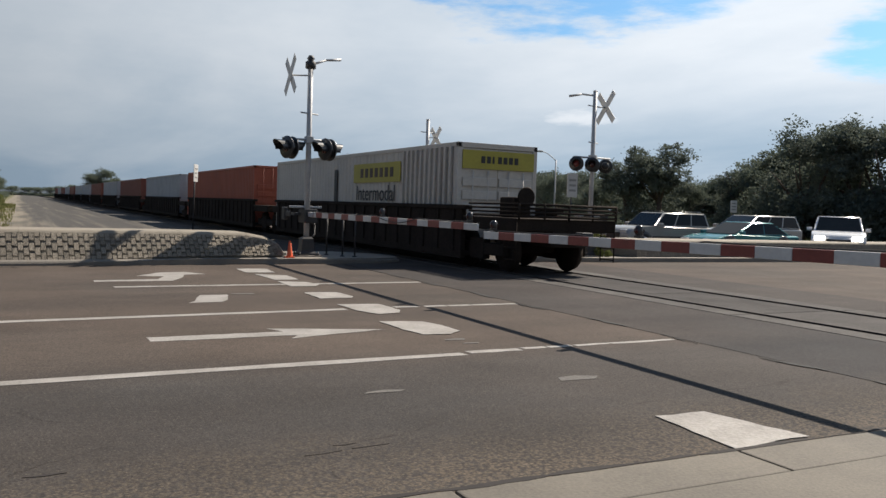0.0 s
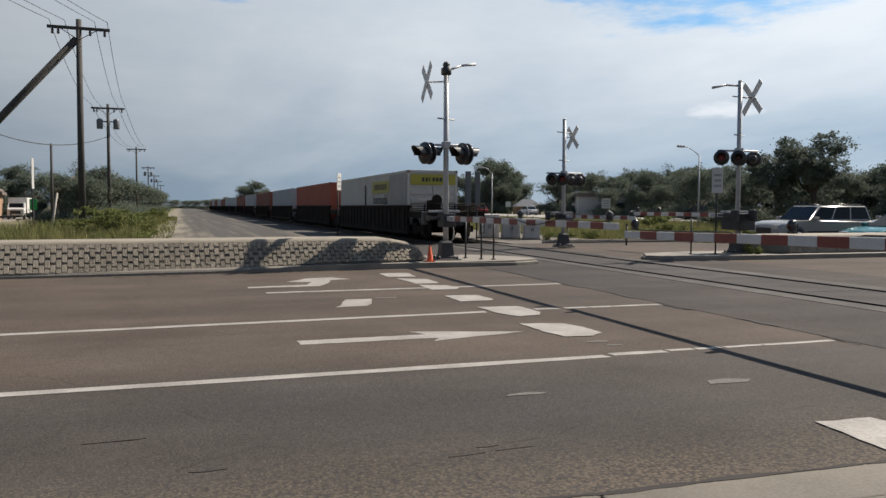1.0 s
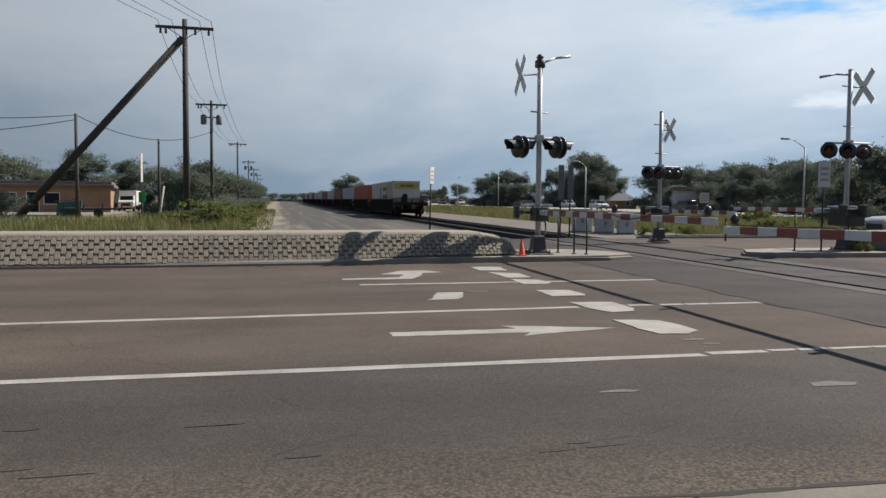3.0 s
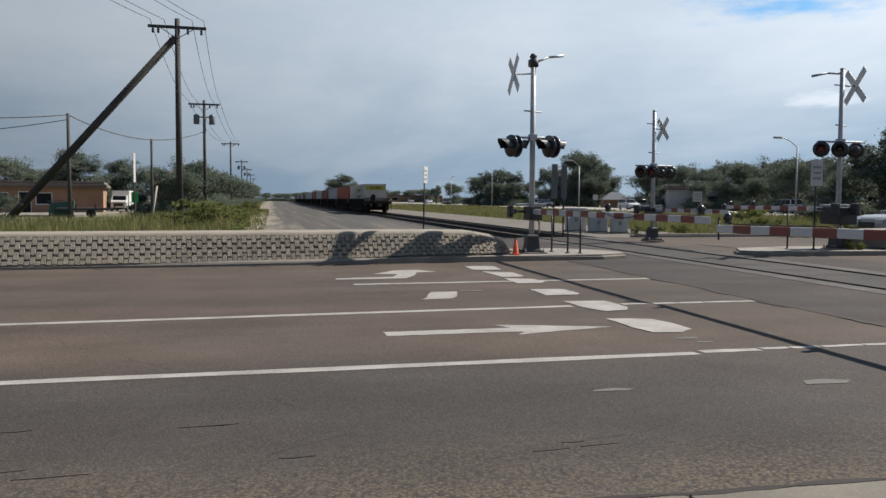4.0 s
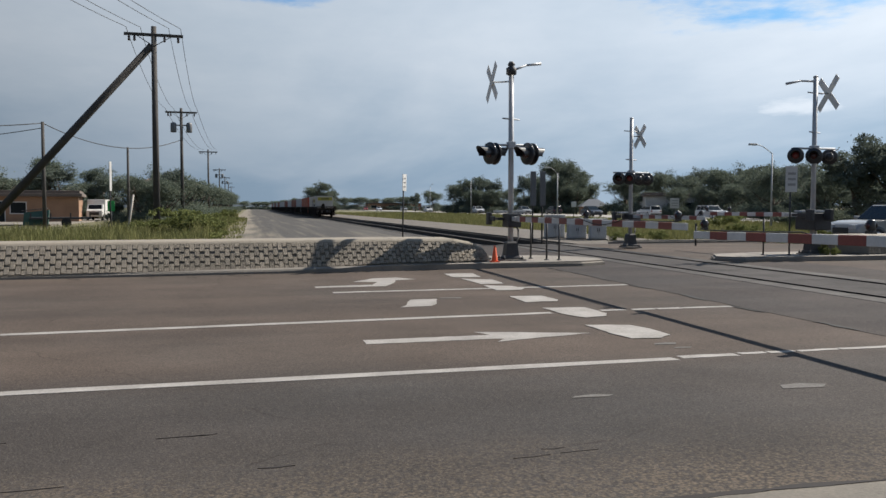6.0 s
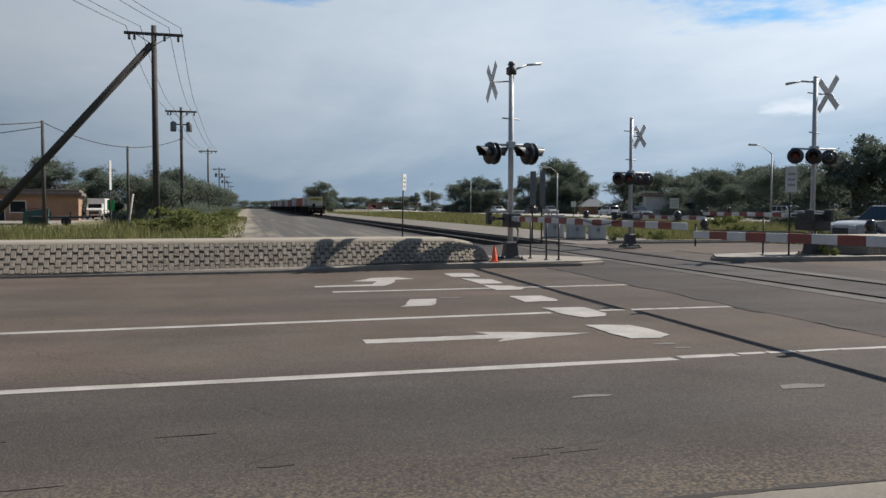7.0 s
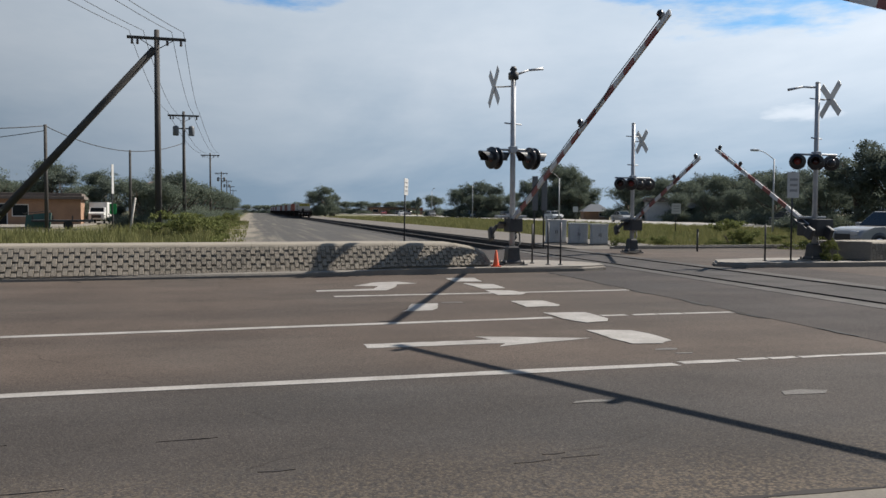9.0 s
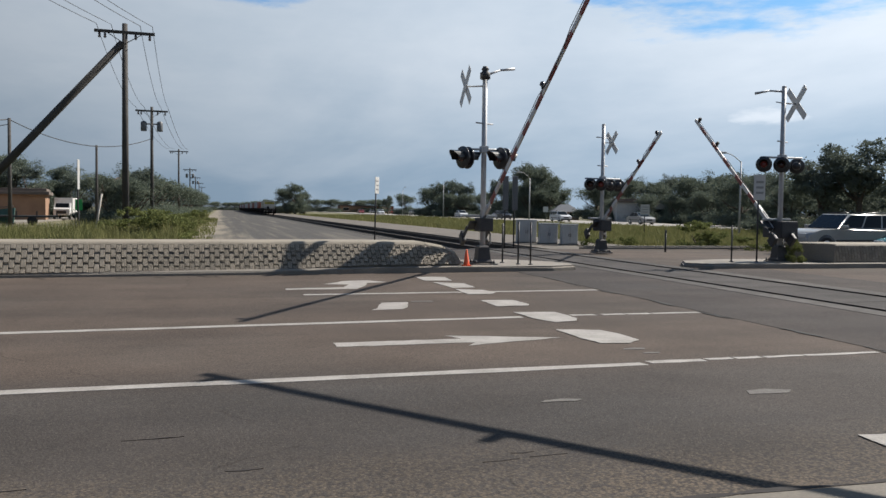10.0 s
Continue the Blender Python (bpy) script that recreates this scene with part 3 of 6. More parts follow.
# torn tarred joint where the newer asphalt begins
rng = random.Random(8)
y = 4.0
while y < 17.0:
    n = rng.uniform(0.35, 1.1)
    w = rng.uniform(0.012, 0.05)
    left, right = [], []
    for i in range(7):
        u = i / 6
        c = 6.43 + 0.05 * math.sin(y * 1.7 + u * 2.1) + rng.uniform(-0.015, 0.015)
        half = w * math.sin(math.pi * (0.08 + 0.84 * u))
        left.append((c - half, y + n * u)); right.append((c + half, y + n * u))
    road_mark("pavement_joint", right + left[::-1], "dark torn joint in the asphalt", "gap", 0.009, category="road joint")
    y += n + rng.uniform(0.1, 0.9)

# ---- railway ----
RAILS = (9.2, 10.8)
crossing = thing("crossing_surface", pose(0, 0, 0), "grey concrete panels between and beside the rails", "rail crossing", kind="structure")
for x0, x1, pm in ((8.68, 9.10, "panel_edge"), (9.34, 10.68, "panel"), (10.90, 11.35, "panel_edge")):
    for k in range(10):
        bm = bmesh.new()
        y = 3.2 + k * 2.55
        box(bm, x0, x1, y + 0.012, y + 2.535, -0.2, 0.012, 0.01)
        part("panel", bm, M[pm], crossing)
for x in RAILS:
    bm = bmesh.new()
    slab(bm, [(x - 0.09, 3.2), (x + 0.13, 3.2), (x + 0.13, 28.7), (x - 0.09, 28.7)], -0.2, 0.004)
    part("flangeway", bm, M["gap"], crossing)

track = thing("railway_track", pose(0, 0, 0), "single railway track with dark steel rails on ballast", "railway track", kind="structure")
bm = bmesh.new()
for y0, y1 in ((28.7, 700), (-80, 3.1)):
    slab(bm, [(7.6, y0), (12.4, y0), (12.4, y1), (7.6, y1)], -0.3, -0.16)
part("ballast_bed", bm, M["ballast"], track)
# dark sheet: the rails' shade and dark ties put into its colour
bm = bmesh.new()
slab(bm, [(8.5, 28.7), (11.5, 28.7), (11.5, 600), (8.5, 600)], -0.3, -0.15)
part("tie_bed", bm, M["track_bed"], track, "dark ballast between the rails, their shade in its colour")
for x in RAILS:
    bm = bmesh.new()
    box(bm, x - 0.035, x + 0.035, -80, 700, 0.0, 0.03, 0.008)
    box(bm, x - 0.012, x + 0.012, -80, 700, -0.14, 0.0)
    box(bm, x - 0.07, x + 0.07, -80, 700, -0.17, -0.14)
    part("rail", bm, M["rail"], track)
me_tie = None
for k in range(110):
    bm = bmesh.new()
    if me_tie is None:
        box(bm, 8.7, 11.3, -0.11, 0.11, -0.28, -0.145, 0.008)
        ob = part("tie", bm, M["wood"], track)
        me_tie = ob.data
    else:
        bm.free()
        ob = new("tie", me_tie)
        ob.parent = track
    ob.location.y = 29 + k * 0.55

plane("dirt_road", -1.8, 7.6, 28.8, 560, -0.10, M["verge"], "pale rutted dirt road beside grey gravel along the railway", depth=0.2)
plane("dirt_shoulder", 12.4, 17.5, 29.1, 420, -0.075, M["shoulder"], "bare gravel shoulder beside the track", depth=0.2)
plane("highway", 47, 63, -60, 620, -0.06, M["highway"], "pale concrete highway beyond the grass", "road", depth=0.2)
plane("parking_lot", -46, -16, 74, 110, -0.07, M["kerb"], "pale paved yard before the brick building", "yard", depth=0.2)


# ---- medians: kerbs, slabs and stone planters ----
def rise(x):
    """The median's edge lies almost flush further off and rises to a kerb towards its nose."""
    return 0.38 + 0.62 * max(0.0, min(1.0, (x - 0.6) / 2.6))


def kerb(name, outline, label, z=0.12, taper=False):
    bm = bmesh.new()
    slab(bm, outline, -0.2, z)
    es = [e for e in bm.edges if all(v.co.z > z - 0.001 for v in e.verts)]
    bmesh.ops.bevel(bm, geom=es, offset=0.05, segments=3, affect="EDGES")
    if taper:
        for v in bm.verts:
            if v.co.z > 0 and v.co.x < 4:
                v.co.z *= rise(v.co.x)
    return structure(name, bm, M["kerb"], label, "kerb")


kerb("median_kerb", [(-60, 13.9), (-20, 16.0), (-4, 16.85), (0, 17.14), (0.6, 17.19), (1.9, 17.29), (3.2, 17.39), (5.2, 17.55), (7.4, 17.75), (8.1, 18.1), (8.25, 18.7), (8.0, 19.5), (7.2, 20.3), (3.2, 20.15), (0.6, 20.1), (-60, 19.6)], "pale concrete median with a low kerb", 0.12, True)
kerb("median_kerb", [(11.35, 18.75), (11.9, 18.25), (14.5, 18.1), (60, 19.0), (60, 21.0), (13.5, 20.3), (11.9, 19.8)], "pale concrete median island with a low kerb")
kerb("far_kerb", [(12.9, 28.55), (13.6, 28.4), (90, 29.4), (90, 29.7), (13.6, 28.75)], "low pale kerb of the far carriageway", 0.12)
kerb("far_kerb", [(-60, 28.5), (6.4, 28.5), (6.4, 28.8), (-60, 28.8)], "low pale kerb of the far carriageway", 0.10)

STONE_MESHES = []


def stone_piece(k):
    """One rough-cut upright face stone, 1 by 1 by 1, to be scaled; eight kinds."""
    rng = random.Random(40 + k)
    bm = bmesh.new()
    us, ws = (-0.5, -0.43, 0.43, 0.5), (-0.5, -0.475, 0.475, 0.5)
    g = [[None] * 4 for _ in range(4)]
    for i in range(4):
        for j in range(4):
            edge = i in (0, 3) or j in (0, 3)
            u, w = us[i] + rng.uniform(-0.02, 0.02), ws[j] + rng.uniform(-0.02, 0.02)
            if i in (0, 3) and j in (0, 3):
                u, w = u * 0.95, w * 0.95
            g[i][j] = bm.verts.new((u, 0.15 if edge else -0.7 - 0.2 * rng.random(), w))
    for i in range(3):
        for j in range(3):
            bm.faces.new((g[i][j], g[i + 1][j], g[i + 1][j + 1], g[i][j + 1]))
    me = bpy.data.meshes.new("stone")
    bm.to_mesh(me)
    bm.free()
    me.materials.append(M["stone"])
    return me


STONE_MESHES = [stone_piece(k) for k in range(8)]


def planter_wall(name, front, depth, height, label, lean=0.10, count=290, near=lambda x: True, nose=False):
    """A low planter: a core, a concrete cap, and a face of upright stones in staggered columns along the front line."""
    th = thing(name, pose(0, 0, 0), label, "stone wall", kind="structure")
    nf = len(front)
    tops = [height] * nf
    if nose:
        tops[-4:] = [height - 0.02, height - 0.10, height - 0.25, height - 0.44]
    outline = front + [(x, y + depth) for x, y in front[::-1]]
    zs = tops + tops[::-1]
    n = len(outline)
    bm = bmesh.new()
    lo = [bm.verts.new((x, y, 0.02 if nose else 0.1)) for x, y in outline]
    hi = [bm.verts.new((x, y + (lean if i < nf else 0), zs[i] - 0.05)) for i, (x, y) in enumerate(outline)]
    for i in range(n):
        bm.faces.new((lo[i], lo[(i + 1) % n], hi[(i + 1) % n], hi[i]))
    part("core", bm, M["mortar"], th)
    # rounded cap in lengths between the bends
    for i in range(nf - 1):
        bm = bmesh.new()
        rows = []
        for k, e in ((i, 0.003), (i + 1, -0.003)):
            x, y, z = front[k][0] + e, front[k][1], tops[k]
            rows.append([bm.verts.new((x, y + dy, z + dz)) for dy, dz in ((lean - 0.012, -0.058), (lean + 0.012, -0.030), (lean + 0.045, -0.008), (lean + 0.10, 0.002), (depth, 0.0), (depth, -0.05))])
        for j in range(5):
            f = bm.faces.new((rows[0][j], rows[1][j], rows[1][j + 1], rows[0][j + 1]))
            f.smooth = False
        for r in (rows[0][::-1], rows[1]):
            bm.faces.new(r)
        part("cap", bm, M["cap"], th)
    rng = random.Random(7)
    col, made, rest = 0, 0, []
    full = height
    for seg, ((xa, ya), (xb, yb)) in enumerate(zip(front, front[1:])):
        d = Vector((xb - xa, yb - ya))
        length = d.length
        cols = max(1, round(length / 0.098))
        turn = Matrix.Rotation(math.atan2(d.y, d.x), 4, "Z")
        for c in range(cols):
            f = (c + 0.5) / cols
            x, y = xa + d.x * f, ya + d.y * f
            height = tops[seg] + (tops[seg + 1] - tops[seg]) * f
            foot = 0.02 + 0.13 * rise(x) if nose else 0.15
            tall = height - 0.05 - foot
            cuts = [foot, foot + tall * (0.33 if col % 2 else 0.17), foot + tall * (0.67 if col % 2 else 0.50), height - 0.05]
            if col % 2 == 0:
                cuts.insert(3, foot + tall * 0.83)
            for a, b in zip(cuts, cuts[1:]):
                jig = rng.uniform(-0.02, 0.02)
                zc = (a + b) / 2 + jig * 0.3
                yy = lean * (zc - 0.1) / (full - 0.15)
                n_out = turn @ Vector((0, 1, 0))
                mtx = Matrix.Translation((x + n_out.x * yy, y + n_out.y * yy, zc)) @ turn @ Matrix.Rotation(-math.atan2(lean, full - 0.15), 4, "X") @ Matrix.Diagonal((length / cols * rng.uniform(0.92, 0.97), 0.011 * rng.uniform(0.7, 1.3), (b - a) * rng.uniform(0.955, 0.985), 1))
                me = STONE_MESHES[rng.randrange(8)]
                if made < count and near(x):
                    ob = new("stone", me)
                    ob.parent = th
                    ob.matrix_basis = mtx
                    made += 1
                else:
                    rest.append((me, mtx))
            col += 1
    if rest:
        verts, faces = [], []
        for me, mtx in rest:
            o = len(verts)
            verts += [tuple(mtx @ v.co) for v in me.vertices]
            faces += [tuple(o + i for i in p.vertices) for p in me.polygons]
        me = bpy.data.meshes.new("stones")
        me.from_pydata(verts, [], faces)
        me.materials.append(M["stone"])
        ob = new("stones", me)
        ob.parent = th
        tagged(ob, "joined upright face stones further along", kind="stuff")
    return th


WALL_LINE = [(-40, 14.9), (-20, 15.9), (-4, 16.92), (0, 17.25), (3.0, 17.55), (4.45, 17.77), (4.9, 17.86), (5.22, 18.0), (5.44, 18.3)]
planter_wall("planter_wall", WALL_LINE, 1.6, 0.66,
             "low planter wall of upright rough grey stones with a pale cap", 0.36, near=lambda x: -2.0 < x, nose=True)
planter_wall("planter_wall", [(15.7, 18.55), (45, 19.2)], 1.3, 0.62, "low planter wall of rough grey stones beyond the tracks", 0.10, count=120, near=lambda x: x < 23)
bm = bmesh.new()
slab(bm, [(15.66, 18.5), (15.69, 18.5), (15.69, 19.85), (14.9, 19.85), (14.9, 19.75)], 0.14, 0.615)
structure("planter_end", bm, M["kerb"], "smooth concrete end of the planter", "wall")


# ---- crossing signals ----
def lamp_head(parent, m, lit=False):
    """A round black target with hood and lens, facing -y of m."""
    bm = bmesh.new()
    lathe(bm, [(0.02, 0.03), (0.24, 0.028), (0.255, 0.02), (0.255, 0.0), (0.24, -0.010), (0.02, -0.012)], 24, m @ pose(0, 0, 0, 90))
    head = part("target", bm, M["black"], parent, "round black signal target")
    bm = bmesh.new()
    lathe(bm, [(0.10, 0.02), (0.135, -0.02), (0.14, -0.12), (0.11, -0.2), (0.02, -0.22)], 16, m @ pose(0, 0, 0, 90))
    part("housing", bm, M["black"], head)
    bm = bmesh.new()
    lathe(bm, [(0.105, 0.030), (0.10, 0.045), (0.07, 0.06), (0.01, 0.065)], 18, m @ pose(0, 0, 0, 90))
    part("lens", bm, M["lens_dim" if lit else "lens_off"], head, "red lens, lit" if lit else "")
    # hood: open half tube over the lens
    bm = bmesh.new()
    ring = []
    for i in range(13):
        a = radians(-20 + 220 * i / 12)
        for r in (0.15, 0.158):
            ring.append([bm.verts.new(m @ Vector((r * math.cos(a), y, r * math.sin(a)))) for y in (-0.03, -0.35 + 0.14 * (1 - math.sin(max(0, min(math.pi, a)))))])
    for i in range(12):
        a, b, c, d = ring[2 * i], ring[2 * i + 1], ring[2 * i + 2], ring[2 * i + 3]
        bm.faces.new((a[0], a[1], c[1], c[0])); bm.faces.new((b[0], d[0], d[1], b[1])); bm.faces.new((a[1], b[1], d[1], c[1]))
    part("hood", bm, M["black"], head)
    return head


def crossbuck(parent, m, size=1.22, half=0.08):
    bm = bmesh.new()
    for s in (1, -1):
        box(bm, -size / 2, size / 2, -0.006 + 0.007 * s, 0.0 + 0.007 * s, -half, half, 0, m @ pose(0, 0, 0, 0, 45 * s, 0))
    return part("crossbuck", bm, M["white"], parent, "white crossed boards of the railway sign")


def signal_mast(m, top, lights_z, arm_side, label, lit=(), crossbuck_at=(0, 0), lamp_arm=True, lamp_heads=(), buck_turn=0.0, luminaire=(0.75, 0, 0.1), buck_size=1.22, bell=True, motor=1.0):
    """A galvanised mast with base, crossarm, lamp heads, crossbuck and gate mechanism; local x along the road, y along the track."""
    th = thing("crossing_signal", m, label, "crossing signal", "crossing signals")
    bm = bmesh.new()
    tube(bm, (0, 0, 0.3), (0, 0, top), 0.065, 0.058, 16)
    part("mast", bm, M["galv"], th)
    bm = bmesh.new()
    q = []
    for w, z in ((0.19, 0.03), (0.19, 0.07), (0.155, 0.12), (0.13, 0.40), (0.10, 0.44)):
        q.append([bm.verts.new((a * w, b * w, z)) for a, b in ((-1, -1), (1, -1), (1, 1), (-1, 1))])
    for u, v in zip(q, q[1:]):
        for k in range(4):
            bm.faces.new((u[k], u[(k + 1) % 4], v[(k + 1) % 4], v[k]))
    bm.faces.new(q[0][::-1]); bm.faces.new(q[-1])
    base = part("base", bm, M["dark_steel"], th, "dark square cast mast base")
    bm = bmesh.new()
    box(bm, -0.28, 0.30, -0.26, 0.26, -0.02, 0.03, 0.008)
    part("footing", bm, M["kerb"], base, "concrete footing")
    for a in (-1, 1):
        for b in (-1, 1):
            bm = bmesh.new()
            lathe(bm, [(0.03, 0.03), (0.03, 0.075), (0.014, 0.08), (0.014, 0.11)], 8, pose(a * 0.215, b * 0.215, 0))
            part("anchor_bolt", bm, M["dark_steel"], base)
    bm = bmesh.new()
    if not bell:
        lathe(bm, [(0.062, top - 0.02), (0.062, top + 0.01), (0.03, top + 0.03)], 14)
        part("cap", bm, M["galv"], th)
        bm = bmesh.new()
        tube(bm, (-0.30, -0.1, top - 0.42), (0.28, 0.1, top - 0.42), 0.016, 0.016, 8)
        part("upper_bar", bm, M["galv"], th)
        bm = bmesh.new()
    else:
        lathe(bm, [(0.07, top - 0.22), (0.12, top - 0.2), (0.12, top - 0.06), (0.06, top - 0.02), (0.09, top + 0.02), (0.05, top + 0.09)], 14)
        part("bell", bm, M["dark_steel"], th, "dark warning bell at the mast top")
    if luminaire:
        bm = bmesh.new()
        lx, ly, lz = luminaire
        d = Vector((lx, ly, lz))
        tube(bm, (0, 0, top - 0.12), d * 0.5 + Vector((0, 0, top - 0.05)), 0.028, 0.024, 8)
        tube(bm, d * 0.5 + Vector((0, 0, top - 0.05)), d + Vector((0, 0, top - 0.07)), 0.024, 0.035, 8)
        part("bracket_arm", bm, M["galv"], th)
    cx, cz = crossbuck_at
    bm = bmesh.new()
    cy = 0.24 if bell else 0.0
    tube(bm, (0, 0, cz), (cx * 0.98, cy, cz), 0.018, 0.018, 8)
    part("sign_bracket", bm, M["galv"], th)
    mm = pose(cx, cy, cz, 0, 0, buck_turn)
    crossbuck(th, mm, buck_size, 0.105 if bell else 0.095)
    bm = bmesh.new()
    zz = lights_z + (0.80 if bell else 0.62)
    tube(bm, (-0.24, -0.12, zz), (0.24, 0.12, zz), 0.018, 0.018, 8)
    part("step_bar", bm, M["galv"], th)
    bm = bmesh.new()
    tube(bm, (-0.62, 0.0, lights_z + 0.2), (0.62, 0.0, lights_z + 0.2), 0.028, 0.028, 10)
    box(bm, -0.09, 0.09, -0.09, 0.09, lights_z + 0.12, lights_z + 0.28, 0.02)
    part("crossarm", bm, M["galv"], th)
    for k, (hx, hy, turn) in enumerate(lamp_heads):
        bm = bmesh.new()
        tube(bm, (hx, 0, lights_z + 0.2), (hx, hy, lights_z), 0.02, 0.02, 8)
        part("lamp_bracket", bm, M["dark_steel"], th)
        lamp_head(th, pose(hx, hy, lights_z, 0, 0, turn) @ Matrix.Diagonal((1, 1, 1, 1) if bell else (0.8, 0.8, 0.8, 1)), "dim" if k in lit else False)
    # gate mechanism with cover and conduit
    bm = bmesh.new()
    box(bm, -0.10 * motor, 0.16 * motor, -0.18 * motor, 0.24 * motor, 0.98 - 0.18 * motor, 1.08, 0.03)
    mech = part("gate_mechanism", bm, M["dark_steel"], th, "dark steel gate motor box")
    bm = bmesh.new()
    box(bm, -0.34, 0.36, 0.02, 0.30, 1.10, 1.15, 0.012)
    part("cover", bm, M["galv"], mech)
    bm = bmesh.new()
    pts = [(0.17, 0.2, 0.85), (0.26, 0.22, 0.7), (0.24, 0.15, 0.5), (0.1, 0.08, 0.35)]
    sweep(bm, pts, 0.025, 8)
    part("conduit", bm, M["dark_steel"], mech)
    return th


def gate_arm(name_label, length, lamps=(), start=0.45, flip=1):
    """Striped gate arm along +x from its pivot at the origin, with counterweights behind; keyed about y."""
    th = thing("gate_arm", Matrix.Identity(4), name_label, "crossing gate", "gate arms")
    n = round((length - start) / 0.41)
    step = (length - start) / n
    for i in range(n):
        a, b = start + i * step, start + (i + 1) * step
        h = 0.058 - 0.008 * i / n
        bm = bmesh.new()
        box(bm, a, b - 0.002, -0.018, 0.018, -h, h, 0.006)
        part("stripe", bm, M["red" if (n - 1 - i) % 2 == 1 else "white"], th)
    bm = bmesh.new()
    box(bm, -0.25, start + 0.25, 0.02, 0.045, -0.05, 0.05, 0.008)
    box(bm, -0.25, start + 0.25, -0.045, -0.02, -0.05, 0.05, 0.008)
    part("adapter", bm, M["galv"], th)
    for s in (1, -1):
        bm = bmesh.new()
        box(bm, -0.75, -0.2, s * 0.28 - 0.02, s * 0.28 + 0.02, -0.06, 0.06, 0.02)
        box(bm, -0.80, -0.55, s * 0.28 - 0.05, s * 0.28 + 0.05, -0.15, 0.15, 0.03)
        box(bm, -0.25, 0.05, min(s * 0.28, s * 0.03), max(s * 0.28, s * 0.03), -0.03, 0.03)
        part("counterweight", bm, M["dark_steel"], th, "dark steel gate counterweight")
    for x in lamps:
        bm = bmesh.new()
        box(bm, x - 0.05, x + 0.05, -0.03, 0.03, 0.07, 0.10, 0.005)
        lathe(bm, [(0.03, 0.0), (0.045, 0.02), (0.045, 0.10), (0.025, 0.12)], 12, pose(x, 0, 0.09))
        lamp = part("arm_lamp", bm, M["black"], th, "small black arm lamp")
        for s in (1, -1):
            bm = bmesh.new()
            lathe(bm, [(0.035, 0.042), (0.025, 0.054), (0.005, 0.058)], 12, pose(x, 0, 0.15, 90 * s))
            part("lens", bm, M["lens_off"], lamp)
    bm = bmesh.new()
    pts = []
    for i in range(33):
        u = i / 32
        sag = 0.10 * math.sin(math.pi * ((u * 4) % 1)) * (1 if 0.5 < u < 0.76 else 0.08)
        pts.append((start + 0.3 + (length - start - 0.5) * u, -0.03, 0.07 - sag))
    sweep(bm, pts, 0.008, 5)
    part("lamp_cable", bm, M["cable"], th)
    return th


MAST_A, MAST_B, MAST_C = (5.9, 18.45), (14.3, 18.95), (12.1, 25.05)
mast_a = signal_mast(pose(*MAST_A, 0.12), 4.48, 2.46, -1, "tall galvanised crossing signal mast on the stone median", crossbuck_at=(-0.40, 4.12),
                     lamp_heads=((-0.54, -0.12, -70), (-0.40, 0.0, 110), (0.36, -0.12, -70), (0.50, 0.0, 110)), buck_turn=90, luminaire=(0.75, 0.1, 0.16), buck_size=1.08, motor=1.2)
mast_b = signal_mast(pose(*MAST_B, 0.12), 4.60, 2.55, -1, "galvanised crossing signal mast on the median island", crossbuck_at=(0.38, 4.18), lit=(0,),
                     lamp_heads=((-0.66, -0.16, -38), (-0.16, -0.20, -38), (0.14, 0.16, 142), (0.58, 0.16, 142)), buck_turn=86, luminaire=(-0.70, 0.25, -0.10), buck_size=1.12, bell=False, motor=1.9)
mast_c = signal_mast(pose(*MAST_C, 0.05), 4.18, 2.22, 1, "galvanised crossing signal mast beside the far grass", crossbuck_at=(0.30, 3.60), lit=(1,),
                     lamp_heads=((-0.50, -0.16, -30), (-0.14, -0.20, -30), (0.36, 0.16, 150), (0.66, 0.16, 150)), buck_turn=94, luminaire=None, buck_size=0.92, bell=False, motor=1.5)
mast_d = signal_mast(pose(5.9, 1.05, 0.02), 4.48, 2.46, 1, "galvanised crossing signal mast on the near sidewalk", crossbuck_at=(-0.30, 4.12),
                     lamp_heads=((-0.52, -0.12, 118), (0.52, 0.16, 118)), buck_turn=62, luminaire=None, bell=False)
arm_a = gate_arm("red and white striped gate arm on the median mast", 8.15, (7.9, 4.6))
arm_d = gate_arm("red and white striped gate arm over the near lanes", 9.0, (8.75, 5.7))
arm_b = gate_arm("red and white striped gate arm of the far carriageway", 4.85, (4.65, 3.4))
arm_c = gate_arm("red and white striped gate arm beside the far grass", 4.5, (4.3, 3.0))


# ---- small roadside things ----
def thin_post(x, y, z0, h, label, name="guide_post"):
    th = thing(name, pose(x, y, z0), label, "post", "thin posts")
    bm = bmesh.new()
    tube(bm, (0, 0, 0), (0, 0, h), 0.022, 0.022, 8)
    part("shaft", bm, M["dark_steel"], th)
    bm = bmesh.new()
    lathe(bm, [(0.06, 0.0), (0.06, 0.012), (0.03, 0.03)], 10)
    part("foot_plate", bm, M["dark_steel"], th)
    return th


for x, y, h in ((6.55, 18.9, 0.95), (6.75, 18.35, 1.0), (7.0, 18.2, 1.0)):
    thin_post(x, y, 0.12, h, "thin dark steel post beside the signal mast")
thin_post(12.9, 19.0, 0.12, 0.95, "thin dark steel post on the island")
sp = thin_post(13.55, 18.85, 0.12, 2.3, "narrow grey notice board on a dark post", "notice_sign")
bm = bmesh.new()
box(bm, -0.17, 0.17, -0.045, -0.02, 1.62, 2.28, 0.01)
part("board", bm, M["cabinet"], sp, "grey weathered notice board")
